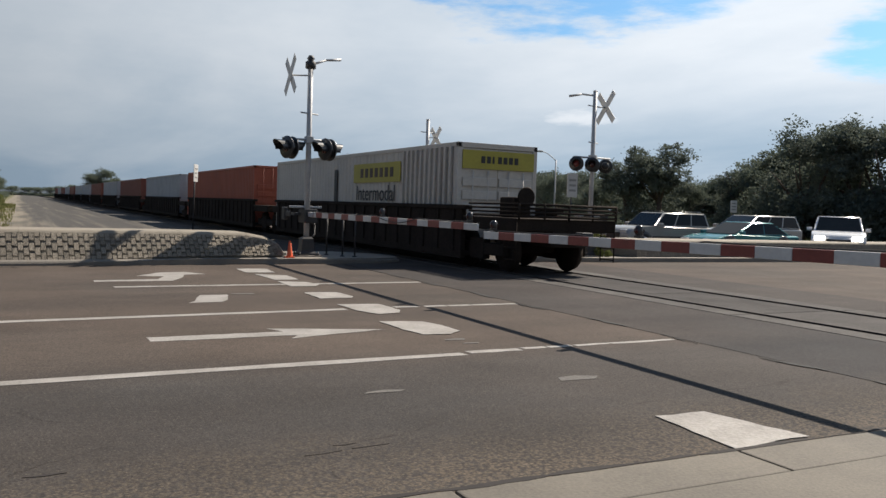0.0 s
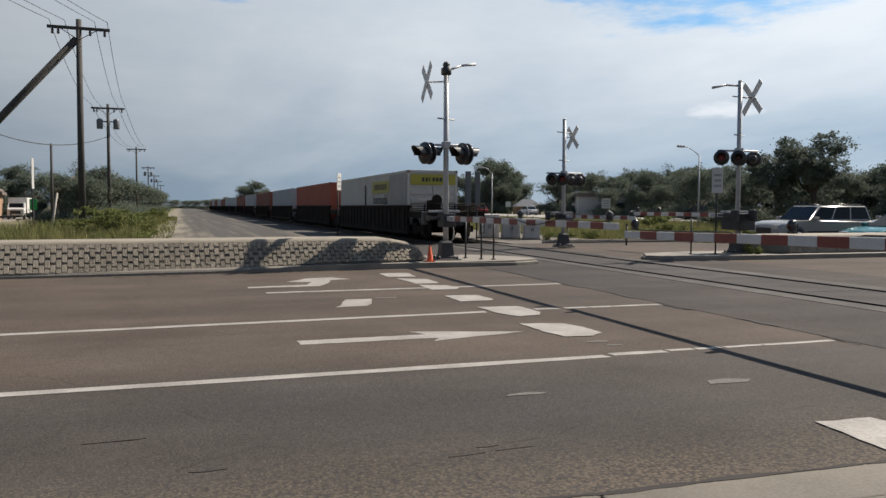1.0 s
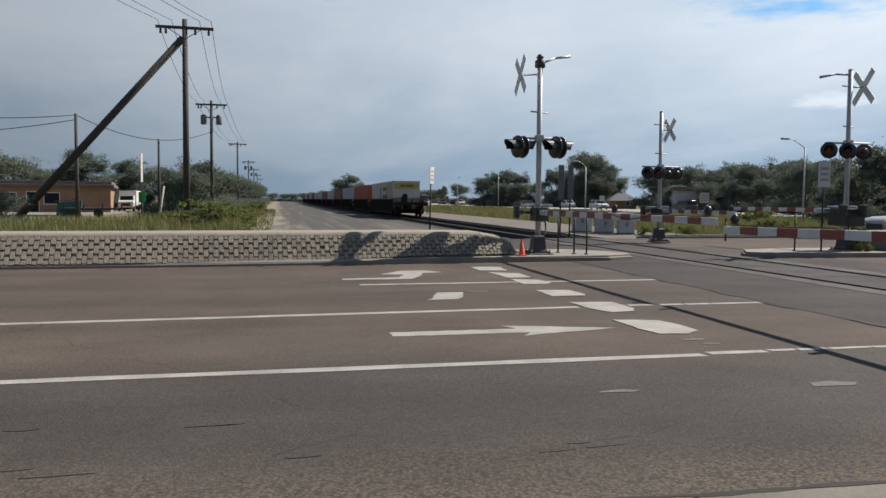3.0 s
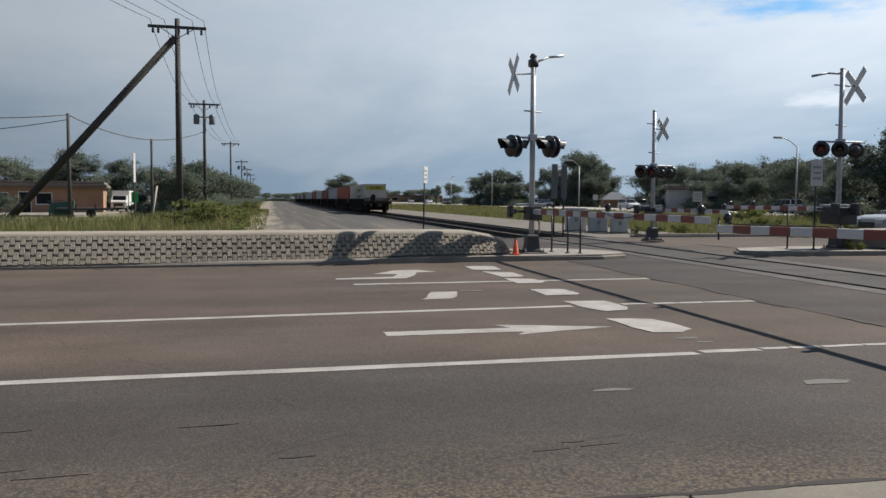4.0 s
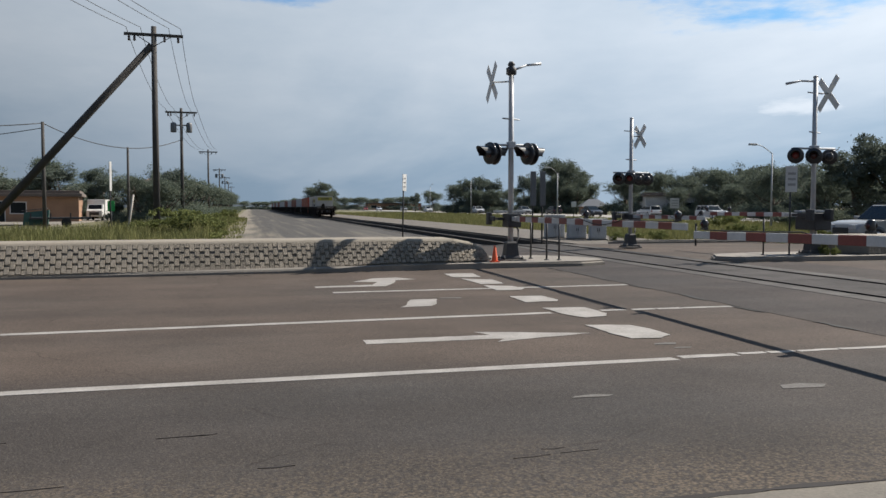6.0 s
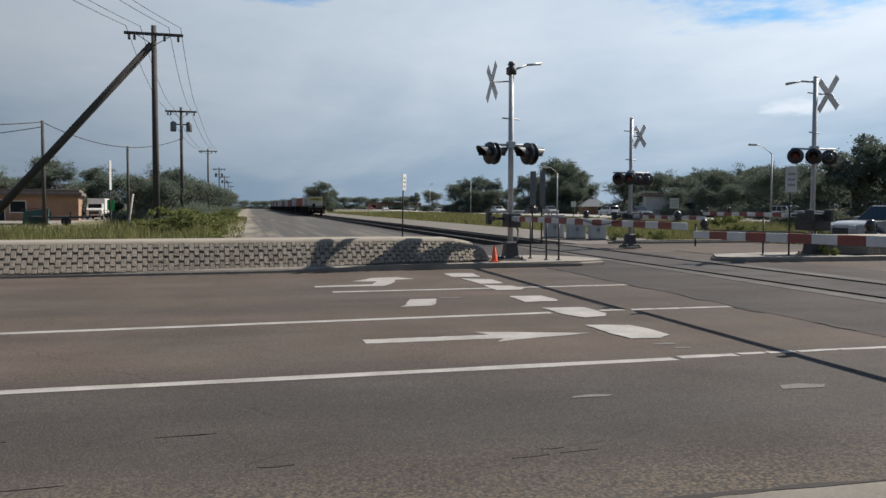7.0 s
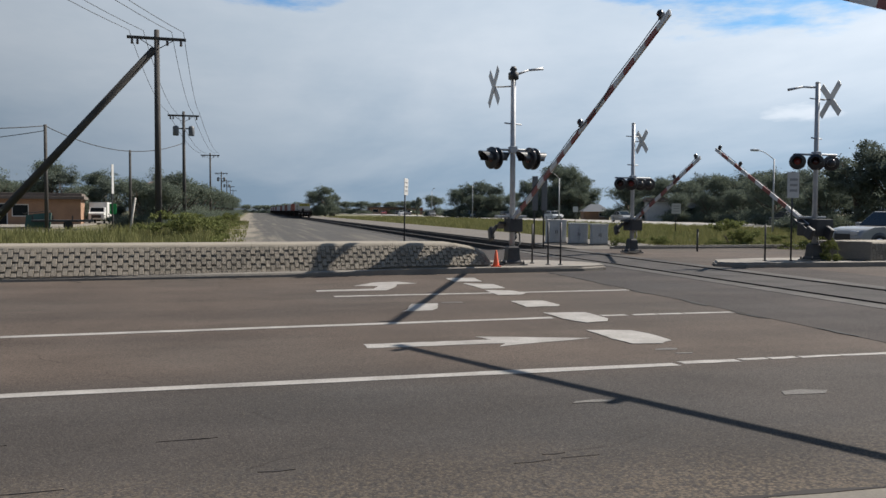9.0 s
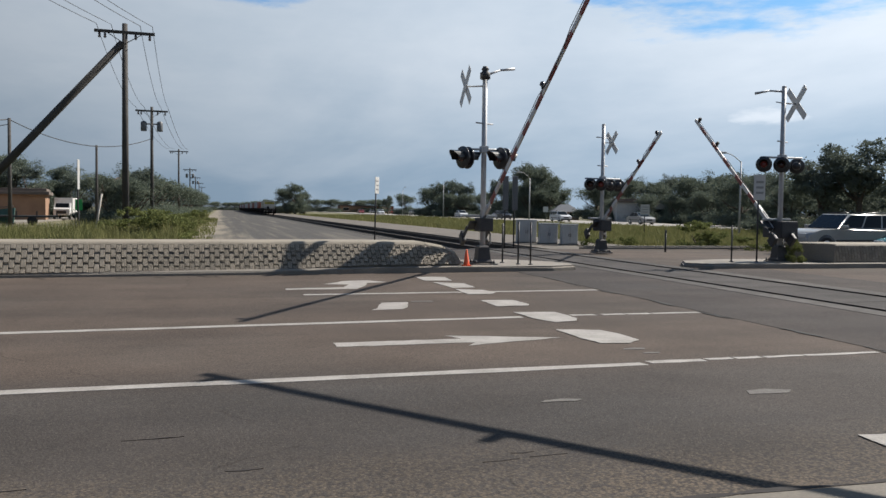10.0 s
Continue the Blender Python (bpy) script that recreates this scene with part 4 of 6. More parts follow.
for k in range(3):
    bm = bmesh.new()
    box(bm, -0.11, 0.11, -0.052, -0.046, 1.78 + 0.14 * k, 1.84 + 0.14 * k)
    part("faded_line", bm, M["rail_grey"], sp)

cone = thing("traffic_cone", pose(5.34, 17.86, 0.12) @ Matrix.Diagonal((0.86, 0.86, 0.84, 1)), "small bright orange traffic cone on the median", "traffic cone")
bm = bmesh.new()
lathe(bm, [(0.085, 0.03), (0.08, 0.05), (0.025, 0.43), (0.018, 0.44)], 16)
part("body", bm, M["orange"], cone)
bm = bmesh.new()
box(bm, -0.11, 0.11, -0.11, 0.11, 0.0, 0.03, 0.01)
part("foot", bm, M["orange"], cone)

# two tall narrow boards behind the median mast, and the grey equipment cabinets
def board_pair():
    x, y = spot(19.55, 30.5)
    th = thing("backing_board", pose(x, y, -0.1), "tall narrow grey sign panels seen edge-on", "sign")
    for dx in (-0.16, 0.20):
        bm = bmesh.new()
        box(bm, dx - 0.10, dx + 0.10, -0.05, 0.05, 1.5, 2.75, 0.02)
        part("panel", bm, M["transformer"], th)
        bm = bmesh.new()
        tube(bm, (dx, 0.06, 0), (dx, 0.06, 2.7), 0.03, 0.03, 8)
        part("post", bm, M["dark_steel"], th)


board_pair()


def equipment_cabinet(x, y, w, d, h, turn):
    th = thing("equipment_cabinet", pose(x, y, -0.1, 0, 0, turn), "pale grey metal equipment cabinet beside the tracks", "cabinet", "equipment cabinets")
    bm = bmesh.new()
    box(bm, -w / 2, w / 2, -d / 2, d / 2, 0.08, h, 0.02)
    part("body", bm, M["cabinet"], th)
    bm = bmesh.new()
    box(bm, -w / 2 - 0.03, w / 2 + 0.03, -d / 2 - 0.03, d / 2 + 0.03, h, h + 0.05, 0.015)
    part("lid", bm, M["cabinet"], th)
    bm = bmesh.new()
    box(bm, -w / 2 - 0.05, w / 2 + 0.05, -d / 2 - 0.05, d / 2 + 0.05, 0, 0.08)
    part("plinth", bm, M["kerb"], th)
    for s in (-1, 1):
        bm = bmesh.new()
        box(bm, s * w / 4 - w / 4 + 0.02, s * w / 4 + w / 4 - 0.02, -d / 2 - 0.02, -d / 2 - 0.002, 0.12, h - 0.05, 0.006)
        door = part("door", bm, M["cabinet"], th)
        bm = bmesh.new()
        box(bm, s * 0.04 - 0.012, s * 0.04 + 0.012, -d / 2 - 0.045, -d / 2 - 0.021, h * 0.45, h * 0.6)
        part("handle", bm, M["dark_steel"], door)


equipment_cabinet(*spot(20.7, 38.5), 0.9, 0.7, 1.05, -15)
equipment_cabinet(*spot(22.2, 37.5), 0.8, 0.7, 0.92, -15)
equipment_cabinet(*spot(23.6, 36.8), 0.7, 0.6, 0.9, -15)


# ---- train ----
CAR = 18.45
TRAIN_X = 10.0


def well_wagon(y, tail):
    """A black well wagon, 18 m long, its near end at y; local origin on the track."""
    th = thing("well_wagon", pose(TRAIN_X, y, 0), "black steel well wagon under a container" if not tail else "black steel last well wagon with end platform", "rail wagon", "train wagons")
    for s in (-1, 1):
        bm = bmesh.new()
        box(bm, s * 1.22 - 0.06, s * 1.22 + 0.06, 2.6, 17.4, 0.24, 1.40, 0.02)
        box(bm, s * 1.22 - 0.10, s * 1.22 + 0.10, 2.4, 17.6, 1.32, 1.42, 0.02)
        for k in range(19):
            box(bm, s * 1.29 - 0.03, s * 1.29 + 0.03, 2.9 + k * 0.78, 2.98 + k * 0.78, 0.4, 1.33)
        part("side_sill", bm, M["wagon"], th)
    bm = bmesh.new()
    box(bm, -1.2, 1.2, 2.6, 17.4, 0.30, 0.40)
    part("well_floor", bm, M["wagon"], th)
    for y0, y1 in ((0.4, 2.7), (17.3, 18.1)):
        bm = bmesh.new()
        box(bm, -1.25, 1.25, y0, y1, 0.92, 1.18, 0.03)
        box(bm, -0.35, 0.35, y0, y1, 0.6, 0.95, 0.03)
        part("platform", bm, M["wagon"], th)
    bm = bmesh.new()
    tube(bm, (0, -0.25, 0.8), (0, 0.5, 0.8), 0.09, 0.09, 8)
    box(bm, -0.14, 0.14, -0.32, -0.05, 0.66, 0.94, 0.04)
    part("coupler", bm, M["dark_steel"], th)
    for yc in (2.25 if tail else 1.5,):
        bm = bmesh.new()
        box(bm, -0.9, 0.9, yc - 0.22, yc + 0.22, 0.40, 0.60, 0.03)
        bogie = part("bogie_bolster", bm, M["wagon"], th)
        for s in (-1, 1):
            bm = bmesh.new()
            box(bm, s * 0.98 - 0.07, s * 0.98 + 0.07, yc - 1.1, yc + 1.1, 0.36, 0.62, 0.03)
            box(bm, s * 0.98 - 0.09, s * 0.98 + 0.09, yc - 0.3, yc + 0.3, 0.26, 0.72, 0.03)
            part("side_frame", bm, M["wagon"], bogie)
        for wy in (yc - 0.85, yc + 0.85):
            for s in (-1, 1):
                bm = bmesh.new()
                lathe(bm, [(0.10, -0.07), (0.40, -0.07), (0.42, 0.0), (0.45, 0.05), (0.45, 0.08), (0.1, 0.08)], 22, pose(s * 0.80, wy, 0.48, 0, -90 * s))
                part("wheel", bm, M["wagon"], bogie)
    if tail:
        # brake stand, rails and ladder on the end platform
        bm = bmesh.new()
        box(bm, -0.62, -0.18, 1.5, 2.1, 1.18, 1.62, 0.05)
        lathe(bm, [(0.02, 0), (0.20, 0.02), (0.22, 0.04), (0.2, 0.06)], 16, pose(-0.4, 1.4, 1.62, 90))
        part("brake_stand", bm, M["wagon"], th)
        for z in (1.22, 1.30, 1.38, 1.46):
            bm = bmesh.new()
            tube(bm, (-1.2, 0.35, z), (1.2, 0.35, z), 0.025, 0.025, 8)
            part("handrail", bm, M["wagon"], th)
            for s in (-1, 1):
                bm = bmesh.new()
                tube(bm, (s * 1.2, 0.35, z), (s * 1.2, 2.4, z), 0.022, 0.022, 8)
                part("handrail", bm, M["wagon"], th)
        for x in (-1.2, -0.6, 0, 0.6, 1.2):
            bm = bmesh.new()
            tube(bm, (x, 0.35, 1.15), (x, 0.35, 1.48), 0.025, 0.025, 8)
            part("rail_post", bm, M["wagon"], th)
        for s in (-1, 1):
            bm = bmesh.new()
            for k in range(4):
                tube(bm, (s * 1.22, 0.4, 0.35 + k * 0.24), (s * 1.22, 0.85, 0.35 + k * 0.24), 0.015, 0.015, 6)
            for yy in (0.4, 0.85):
                tube(bm, (s * 1.22, yy, 0.3), (s * 1.22, yy, 1.1), 0.015, 0.015, 6)
            part("ladder", bm, M["wagon"], th)
    return th


def container(y, length, material, label, lettered=False):
    """A ribbed steel container; the end towards the crossing has doors, and its origin is at that end."""
    th = thing("container", pose(TRAIN_X, y, 0.42), label, "shipping container", "containers")
    h, w = 2.44, 2.16
    bm = bmesh.new()
    # corrugated long sides
    n = int(length / 0.28)
    prof = []
    for k in range(n):
        y0 = 0.12 + (length - 0.24) * k / n
        s = (length - 0.24) / n
        prof += [(0, y0), (0, y0 + s * 0.4), (0.02, y0 + s * 0.5), (0.02, y0 + s * 0.9)]
    prof.append((0, length - 0.12))
    for s in (-1, 1):
        lo = [bm.verts.new((s * (w / 2 - 0.02 - d), y, 0.14)) for d, y in prof]
        hi = [bm.verts.new((s * (w / 2 - 0.02 - d), y, h - 0.1)) for d, y in prof]
        for i in range(len(lo) - 1):
            bm.faces.new((lo[i], lo[i + 1], hi[i + 1], hi[i]) if s > 0 else (lo[i + 1], lo[i], hi[i], hi[i + 1]))
    box(bm, -w / 2 + 0.05, w / 2 - 0.05, 0.1, length - 0.1, 0.1, h - 0.06)
    part("corrugated_side", bm, material, th)
    bm = bmesh.new()
    for s in (-1, 1):
        box(bm, s * w / 2 - (0.10 if s > 0 else 0), s * w / 2 + (0.10 if s < 0 else 0), 0, length, h - 0.10, h, 0.01)
        box(bm, s * w / 2 - (0.10 if s > 0 else 0), s * w / 2 + (0.10 if s < 0 else 0), 0, length, 0, 0.14, 0.01)
        for yy in (0.0, length - 0.12):
            box(bm, s * w / 2 - (0.12 if s > 0 else 0), s * w / 2 + (0.12 if s < 0 else 0), yy, yy + 0.12, 0.12, h - 0.08, 0.01)
    box(bm, -w / 2, w / 2, 0, 0.1, h - 0.12, h, 0.01)
    box(bm, -w / 2, w / 2, 0, 0.1, 0, 0.12, 0.01)
    part("frame", bm, material, th)
    for s in (-1, 1):
        bm = bmesh.new()
        x0, x1 = (0.005, w / 2 - 0.12) if s > 0 else (-w / 2 + 0.12, -0.005)
        box(bm, x0, x1, 0.02, 0.07, 0.13, h - 0.13, 0.01)
        for k in range(5):
            box(bm, x0 + 0.02, x1 - 0.02, -0.022, 0.03, 0.20 + k * 0.31, 0.40 + k * 0.31, 0.012)
        door = part("door", bm, material, th)
        for fx in (0.3, 0.72):
            bm = bmesh.new()
            xx = x0 + (x1 - x0) * fx
            tube(bm, (xx, -0.015, 0.1), (xx, -0.015, h - (0.64 if lettered else 0.1)), 0.014, 0.014, 6)
            part("lock_bar", bm, material, door)
    if lettered:
        bm = bmesh.new()
        box(bm, -w / 2 + 0.12, w / 2 - 0.10, -0.022, -0.006, h - 0.60, h - 0.17, 0.004)
        sign = part("end_panel", bm, M["yellow"], th, "yellow panel with dark lettering marks")
        for k in range(7):
            bm = bmesh.new()
            x = -0.42 + k * 0.15
            box(bm, x - 0.05, x + 0.05 - (0.05 if k == 2 else 0), -0.03, -0.023, h - 0.46, h - 0.30)
            part("letter_bar", bm, M["ink"], sign)
        for k in range(11):
            bm = bmesh.new()
            box(bm, -w / 2 - 0.045, -w / 2 + 0.03, 0.28 + k * 0.265, 0.36 + k * 0.265, 0.14, h - 0.1, 0.012)
            part("side_rib", bm, material, th)
        bm = bmesh.new()
        box(bm, -w / 2 - 0.022, -w / 2 - 0.006, 3.15, 6.55, h - 0.88, h - 0.34, 0.004)
        side = part("side_panel", bm, M["yellow"], th, "yellow side panel with faded lettering marks")
        for k in range(7):
            bm = bmesh.new()
            box(bm, -w / 2 - 0.03, -w / 2 - 0.023, 3.6 + k * 0.36, 3.82 + k * 0.36, h - 0.74, h - 0.48)
            part("letter_bar", bm, M["roof"], side)
        text_mesh("word", "Intermodal", 0.62, M["ink"], th, Matrix.Translation((-w / 2 - 0.012, 4.9, h - 1.20)) @ Matrix(((0, 0, -1, 0), (-1, 0, 0, 0), (0, 1, 0, 0), (0, 0, 0, 1))), 1.05, "black lettering on the white side")
        bm = bmesh.new()
        box(bm, -w / 2 - 0.02, -w / 2 - 0.004, 8.0, 8.25, 0.3, h - 0.45)
        part("dark_strip", bm, M["ink"], th)
    return th


BOXES = [("box_white", "white ribbed container with yellow panels", 14.9), ("box_red", "orange-red ribbed steel shipping container", 15.6), ("box_grey", "pale grey ribbed steel shipping container", 15.2),
         ("box_rust", "rust-red ribbed steel shipping container", 15.4), ("box_grey", "grey ribbed steel shipping container", 15.2), ("box_rust", "dark red ribbed steel shipping container", 15.4), ("box_grey", "dusty grey ribbed steel shipping container", 15.2)]
TRAIN = []
for k in range(13):
    y0 = 13.6 + k * CAR
    wagon = well_wagon(y0, k == 0)
    mtl, lab, ln = BOXES[k] if k < len(BOXES) else BOXES[3 + (k * 5) % 4]
    boxed = container(y0 + 3.25, ln, M[mtl], lab, k == 0)
    TRAIN += [(wagon, y0, 0.0), (boxed, y0 + 3.25, 0.42)]


# ---- vehicles ----
def vehicle(m, paint, label, category, length=4.5, width=1.75, height=1.5, style="sedan", lights=False):
    """A car facing +x: a body drawn from a side profile with tapered cabin, glass, wheels and lamps."""
    th = thing(category.replace(" ", "_"), m, label, category, "vehicles")
    L2, W2 = length / 2, width / 2
    belt = height * (0.62 if style == "sedan" else 0.64)
    if style == "sedan":
        cabin = [(-L2 * 0.80, belt), (-L2 * 0.40, height), (L2 * 0.04, height), (L2 * 0.50, belt)]
    elif style == "suv":
        cabin = [(-L2 * 0.97, belt), (-L2 * 0.88, height), (L2 * 0.12, height), (L2 * 0.40, belt)]
    else:
        cabin = [(-L2 * 0.96, belt), (-L2 * 0.86, height), (L2 * 0.20, height), (L2 * 0.62, belt)]
    hood = belt * (0.93 if style == "suv" else 0.88)
    low = [(-L2 * 0.99, 0.34), (-L2, belt * 0.72), (-L2 * 0.985, belt * 0.93), (-L2 * 0.94, belt), (cabin[3][0], belt), (L2 * 0.72, hood + (belt - hood) * 0.55), (L2 * 0.90, hood * 0.97), (L2 * 0.97, hood * 0.86), (L2, hood * 0.66), (L2 * 0.985, 0.32), (L2 * 0.9, 0.22), (-L2 * 0.92, 0.22)]
    bm = bmesh.new()
    a = [bm.verts.new((x, -W2, z)) for x, z in low]
    b = [bm.verts.new((x, W2, z)) for x, z in low]
    bm.faces.new(a); bm.faces.new(b[::-1])
    for i in range(len(a)):
        j = (i + 1) % len(a)
        bm.faces.new((a[j], a[i], b[i], b[j]))
    rim = [e for e in bm.edges if abs(e.verts[0].co.y - e.verts[1].co.y) < 0.01]
    bmesh.ops.bevel(bm, geom=rim, offset=0.085, segments=3, profile=0.55, affect="EDGES")
    for f in bm.faces:
        f.smooth = len(f.verts) < 8
    part("body", bm, paint, th)
    # dark wheel arches and a side moulding
    for wx in (-L2 * 0.60, L2 * 0.62):
        for sd in (-1, 1):
            bm = bmesh.new()
            lathe(bm, [(0.37, -0.05), (0.39, 0.0), (0.37, 0.012), (0.05, 0.012)], 20, pose(wx, sd * (W2 - 0.004), 0.34, 90 * -sd))
            part("wheel_arch", bm, M["black"], th)
    for sd in (-1, 1):
        bm = bmesh.new()
        box(bm, -L2 * 0.40, L2 * 0.44, sd * W2 - 0.012, sd * W2 + 0.014, belt * 0.52, belt * 0.60, 0.006)
        part("side_moulding", bm, M["dark_steel"], th)
    # cabin
    bm = bmesh.new()
    inset = 0.16
    lo = [(cabin[0][0], belt - 0.02), (cabin[3][0], belt - 0.02)]
    hi = [(cabin[1][0], height), (cabin[2][0], height)]
    v = [bm.verts.new(p) for p in ((lo[0][0], -W2 + 0.04, lo[0][1]), (lo[1][0], -W2 + 0.04, lo[1][1]), (lo[1][0], W2 - 0.04, lo[1][1]), (lo[0][0], W2 - 0.04, lo[0][1]),
                                   (hi[0][0], -W2 + inset, height), (hi[1][0], -W2 + inset, height), (hi[1][0], W2 - inset, height), (hi[0][0], W2 - inset, height))]
    for q in ((0, 1, 5, 4), (1, 2, 6, 5), (2, 3, 7, 6), (3, 0, 4, 7), (4, 5, 6, 7), (3, 2, 1, 0)):
        bm.faces.new([v[i] for i in q])
    bmesh.ops.bevel(bm, geom=list(bm.edges), offset=0.035, segments=2, affect="EDGES")
    for f in bm.faces:
        f.smooth = len(f.verts) < 6 and f.calc_area() < 0.2
    part("cabin", bm, paint, th)
    # glass panes, set 4 mm proud of the cabin
    def pane(name, pts):
        bm = bmesh.new()
        c = sum((Vector(p) for p in pts), Vector()) / len(pts)
        n = (Vector(pts[1]) - Vector(pts[0])).cross(Vector(pts[2]) - Vector(pts[0])).normalized()
        f = [bm.verts.new(Vector(p) + n * 0.006) for p in pts]
        g = [bm.verts.new(Vector(p) - n * 0.01) for p in pts]
        bm.faces.new(f); bm.faces.new(g[::-1])
        for i in range(len(f)):
            j = (i + 1) % len(f)
            bm.faces.new((f[j], f[i], g[i], g[j]))
        part(name, bm, M["glass"], th)
    def lerp(p, q, u):
        return tuple(p[i] + (q[i] - p[i]) * u for i in range(3))
    co = [tuple(x) for x in ((lo[0][0], -W2 + 0.04, belt), (lo[1][0], -W2 + 0.04, belt), (lo[1][0], W2 - 0.04, belt), (lo[0][0], W2 - 0.04, belt), (hi[0][0], -W2 + inset, height), (hi[1][0], -W2 + inset, height), (hi[1][0], W2 - inset, height), (hi[0][0], W2 - inset, height))]
    def quad(a, b, c, d, u0, u1, w0, w1):
        return [lerp(lerp(a, b, u), lerp(d, c, u), w) for u, w in ((u0, w0), (u1, w0), (u1, w1), (u0, w1))]
    pane("windscreen", quad(co[1], co[2], co[6], co[5], 0.05, 0.95, 0.06, 0.94))
    pane("rear_window", quad(co[3], co[0], co[4], co[7], 0.05, 0.95, 0.06, 0.94))
    cuts = ((0.05, 0.475), (0.50, 0.95)) if style == "sedan" else ((0.04, 0.335), (0.36, 0.635), (0.66, 0.96))
    for u0, u1 in cuts:
        pane("side_window", quad(co[0], co[1], co[5], co[4], u0, u1, 0.08, 0.91))
        pane("side_window", quad(co[2], co[3], co[7], co[6], 1 - u1, 1 - u0, 0.08, 0.91))
    for x in (-L2 * 0.60, L2 * 0.62):
        for s in (-1, 1):
            bm = bmesh.new()
            lathe(bm, [(0.16, -0.10), (0.30, -0.10), (0.33, -0.07), (0.33, 0.07), (0.30, 0.10), (0.16, 0.10)], 22, pose(x, s * (W2 - 0.09), 0.33, 90))
            wh = part("wheel", bm, M["tyre"], th)
            bm = bmesh.new()
            lathe(bm, [(0.02, 0.108), (0.19, 0.104), (0.2, 0.09), (0.2, -0.09), (0.19, -0.104), (0.02, -0.108)], 16, pose(x, s * (W2 - 0.09), 0.33, 90))
            part("rim", bm, M["silver"], wh)
    for s in (-1, 1):
        bm = bmesh.new()
        box(bm, L2 - 0.10, L2 + 0.012, s * (W2 - 0.28) - 0.17, s * (W2 - 0.28) + 0.17, hood * 0.72, hood * 0.90, 0.02)
        part("headlight", bm, M["headlight" if lights else "silver"], th)
        bm = bmesh.new()
        box(bm, -L2 - 0.012, -L2 + 0.08, s * (W2 - 0.18) - 0.12, s * (W2 - 0.18) + 0.12, belt * 0.7, belt * 0.92, 0.02)
        part("tail_light", bm, M["red"], th)
        bm = bmesh.new()
        box(bm, cabin[3][0] - 0.28, cabin[3][0] - 0.12, s * (W2 + 0.09) - 0.09, s * (W2 + 0.09) + 0.09, belt + 0.0, belt + 0.13, 0.03)
        part("mirror", bm, paint, th)
    bm = bmesh.new()
    box(bm, L2 - 0.04, L2 + 0.014, -W2 * 0.45, W2 * 0.45, hood * 0.55, hood * 0.78, 0.01)
    part("grille", bm, M["black"], th)
    bm = bmesh.new()
    box(bm, L2 - 0.12, L2 + 0.05, -W2 * 0.96, W2 * 0.96, 0.28, 0.46, 0.04)
    part("front_bumper", bm, M["dark_steel"] if style == "suv" else paint, th)
    bm = bmesh.new()
    box(bm, -L2 - 0.05, -L2 + 0.1, -W2 * 0.96, W2 * 0.96, 0.30, 0.50, 0.04)
    part("rear_bumper", bm, M["dark_steel"], th)
    if style == "suv":
        for s in (-1, 1):
            bm = bmesh.new()
            tube(bm, (cabin[1][0] + 0.1, s * (W2 - 0.28), height + 0.05), (cabin[2][0] - 0.1, s * (W2 - 0.28), height + 0.05), 0.018, 0.018, 6)
            for x in (cabin[1][0] + 0.2, cabin[2][0] - 0.2):
                tube(bm, (x, s * (W2 - 0.28), height - 0.01), (x, s * (W2 - 0.28), height + 0.05), 0.015, 0.015, 6)
            part("roof_rail", bm, M["black"], th)
    return th


waiting_suv = vehicle(pose(21.7, 24.6, 0, 0, 0, 181), M["car_silver"], "silver sport utility car waiting at the crossing", "car", 4.15, 1.66, 1.43, "suv")
waiting_sedan = vehicle(pose(23.1, 21.75, 0, 0, 0, 181), M["car_teal"], "teal green sedan waiting at the crossing", "car", 4.35, 1.62, 1.19, "sedan")
vehicle(pose(27.2, 25.0, 0, 0, 0, 181), M["car_silver"], "silver minivan waiting behind the sport utility car", "car", 4.2, 1.7, 1.45, "van")
vehicle(pose(27.2, 20.9, 0, 0, 0, 218), M["car_white"], "white car with its headlights on", "car", 4.4, 1.76, 1.50, "suv", True)

FAR_CARS = []
for x, y, col, st, speed in ((51, 335, "car_white", "sedan", -16), (51, 280, "car_white", "suv", -16), (51, 307, "car_dark", "suv", -16), (54, 250, "car_silver", "sedan", -15), (51, 215, "car_dark", "sedan", -16), (54, 385, "car_silver", "van", -15), (51, 430, "car_white", "sedan", -16), (54, 180, "car_white", "suv", -15), (51, 470, "car_red", "sedan", -16),
                         (58, 70, "car_dark", "suv", 14), (58, 120, "car_white", "sedan", 14), (60.5, 150, "car_red", "sedan", 15), (58, 185, "car_silver", "van", 14), (58, 30, "car_white", "suv", 14), (60.5, 215, "car_dark", "sedan", 15)):
    turn = -90 if speed < 0 else 90
    ob = vehicle(pose(x, y, -0.06, 0, 0, turn), M[col], "far car driving along the pale highway", "car", 4.6, 1.8, 1.6, st)
    FAR_CARS.append((ob, x, y, turn, speed))


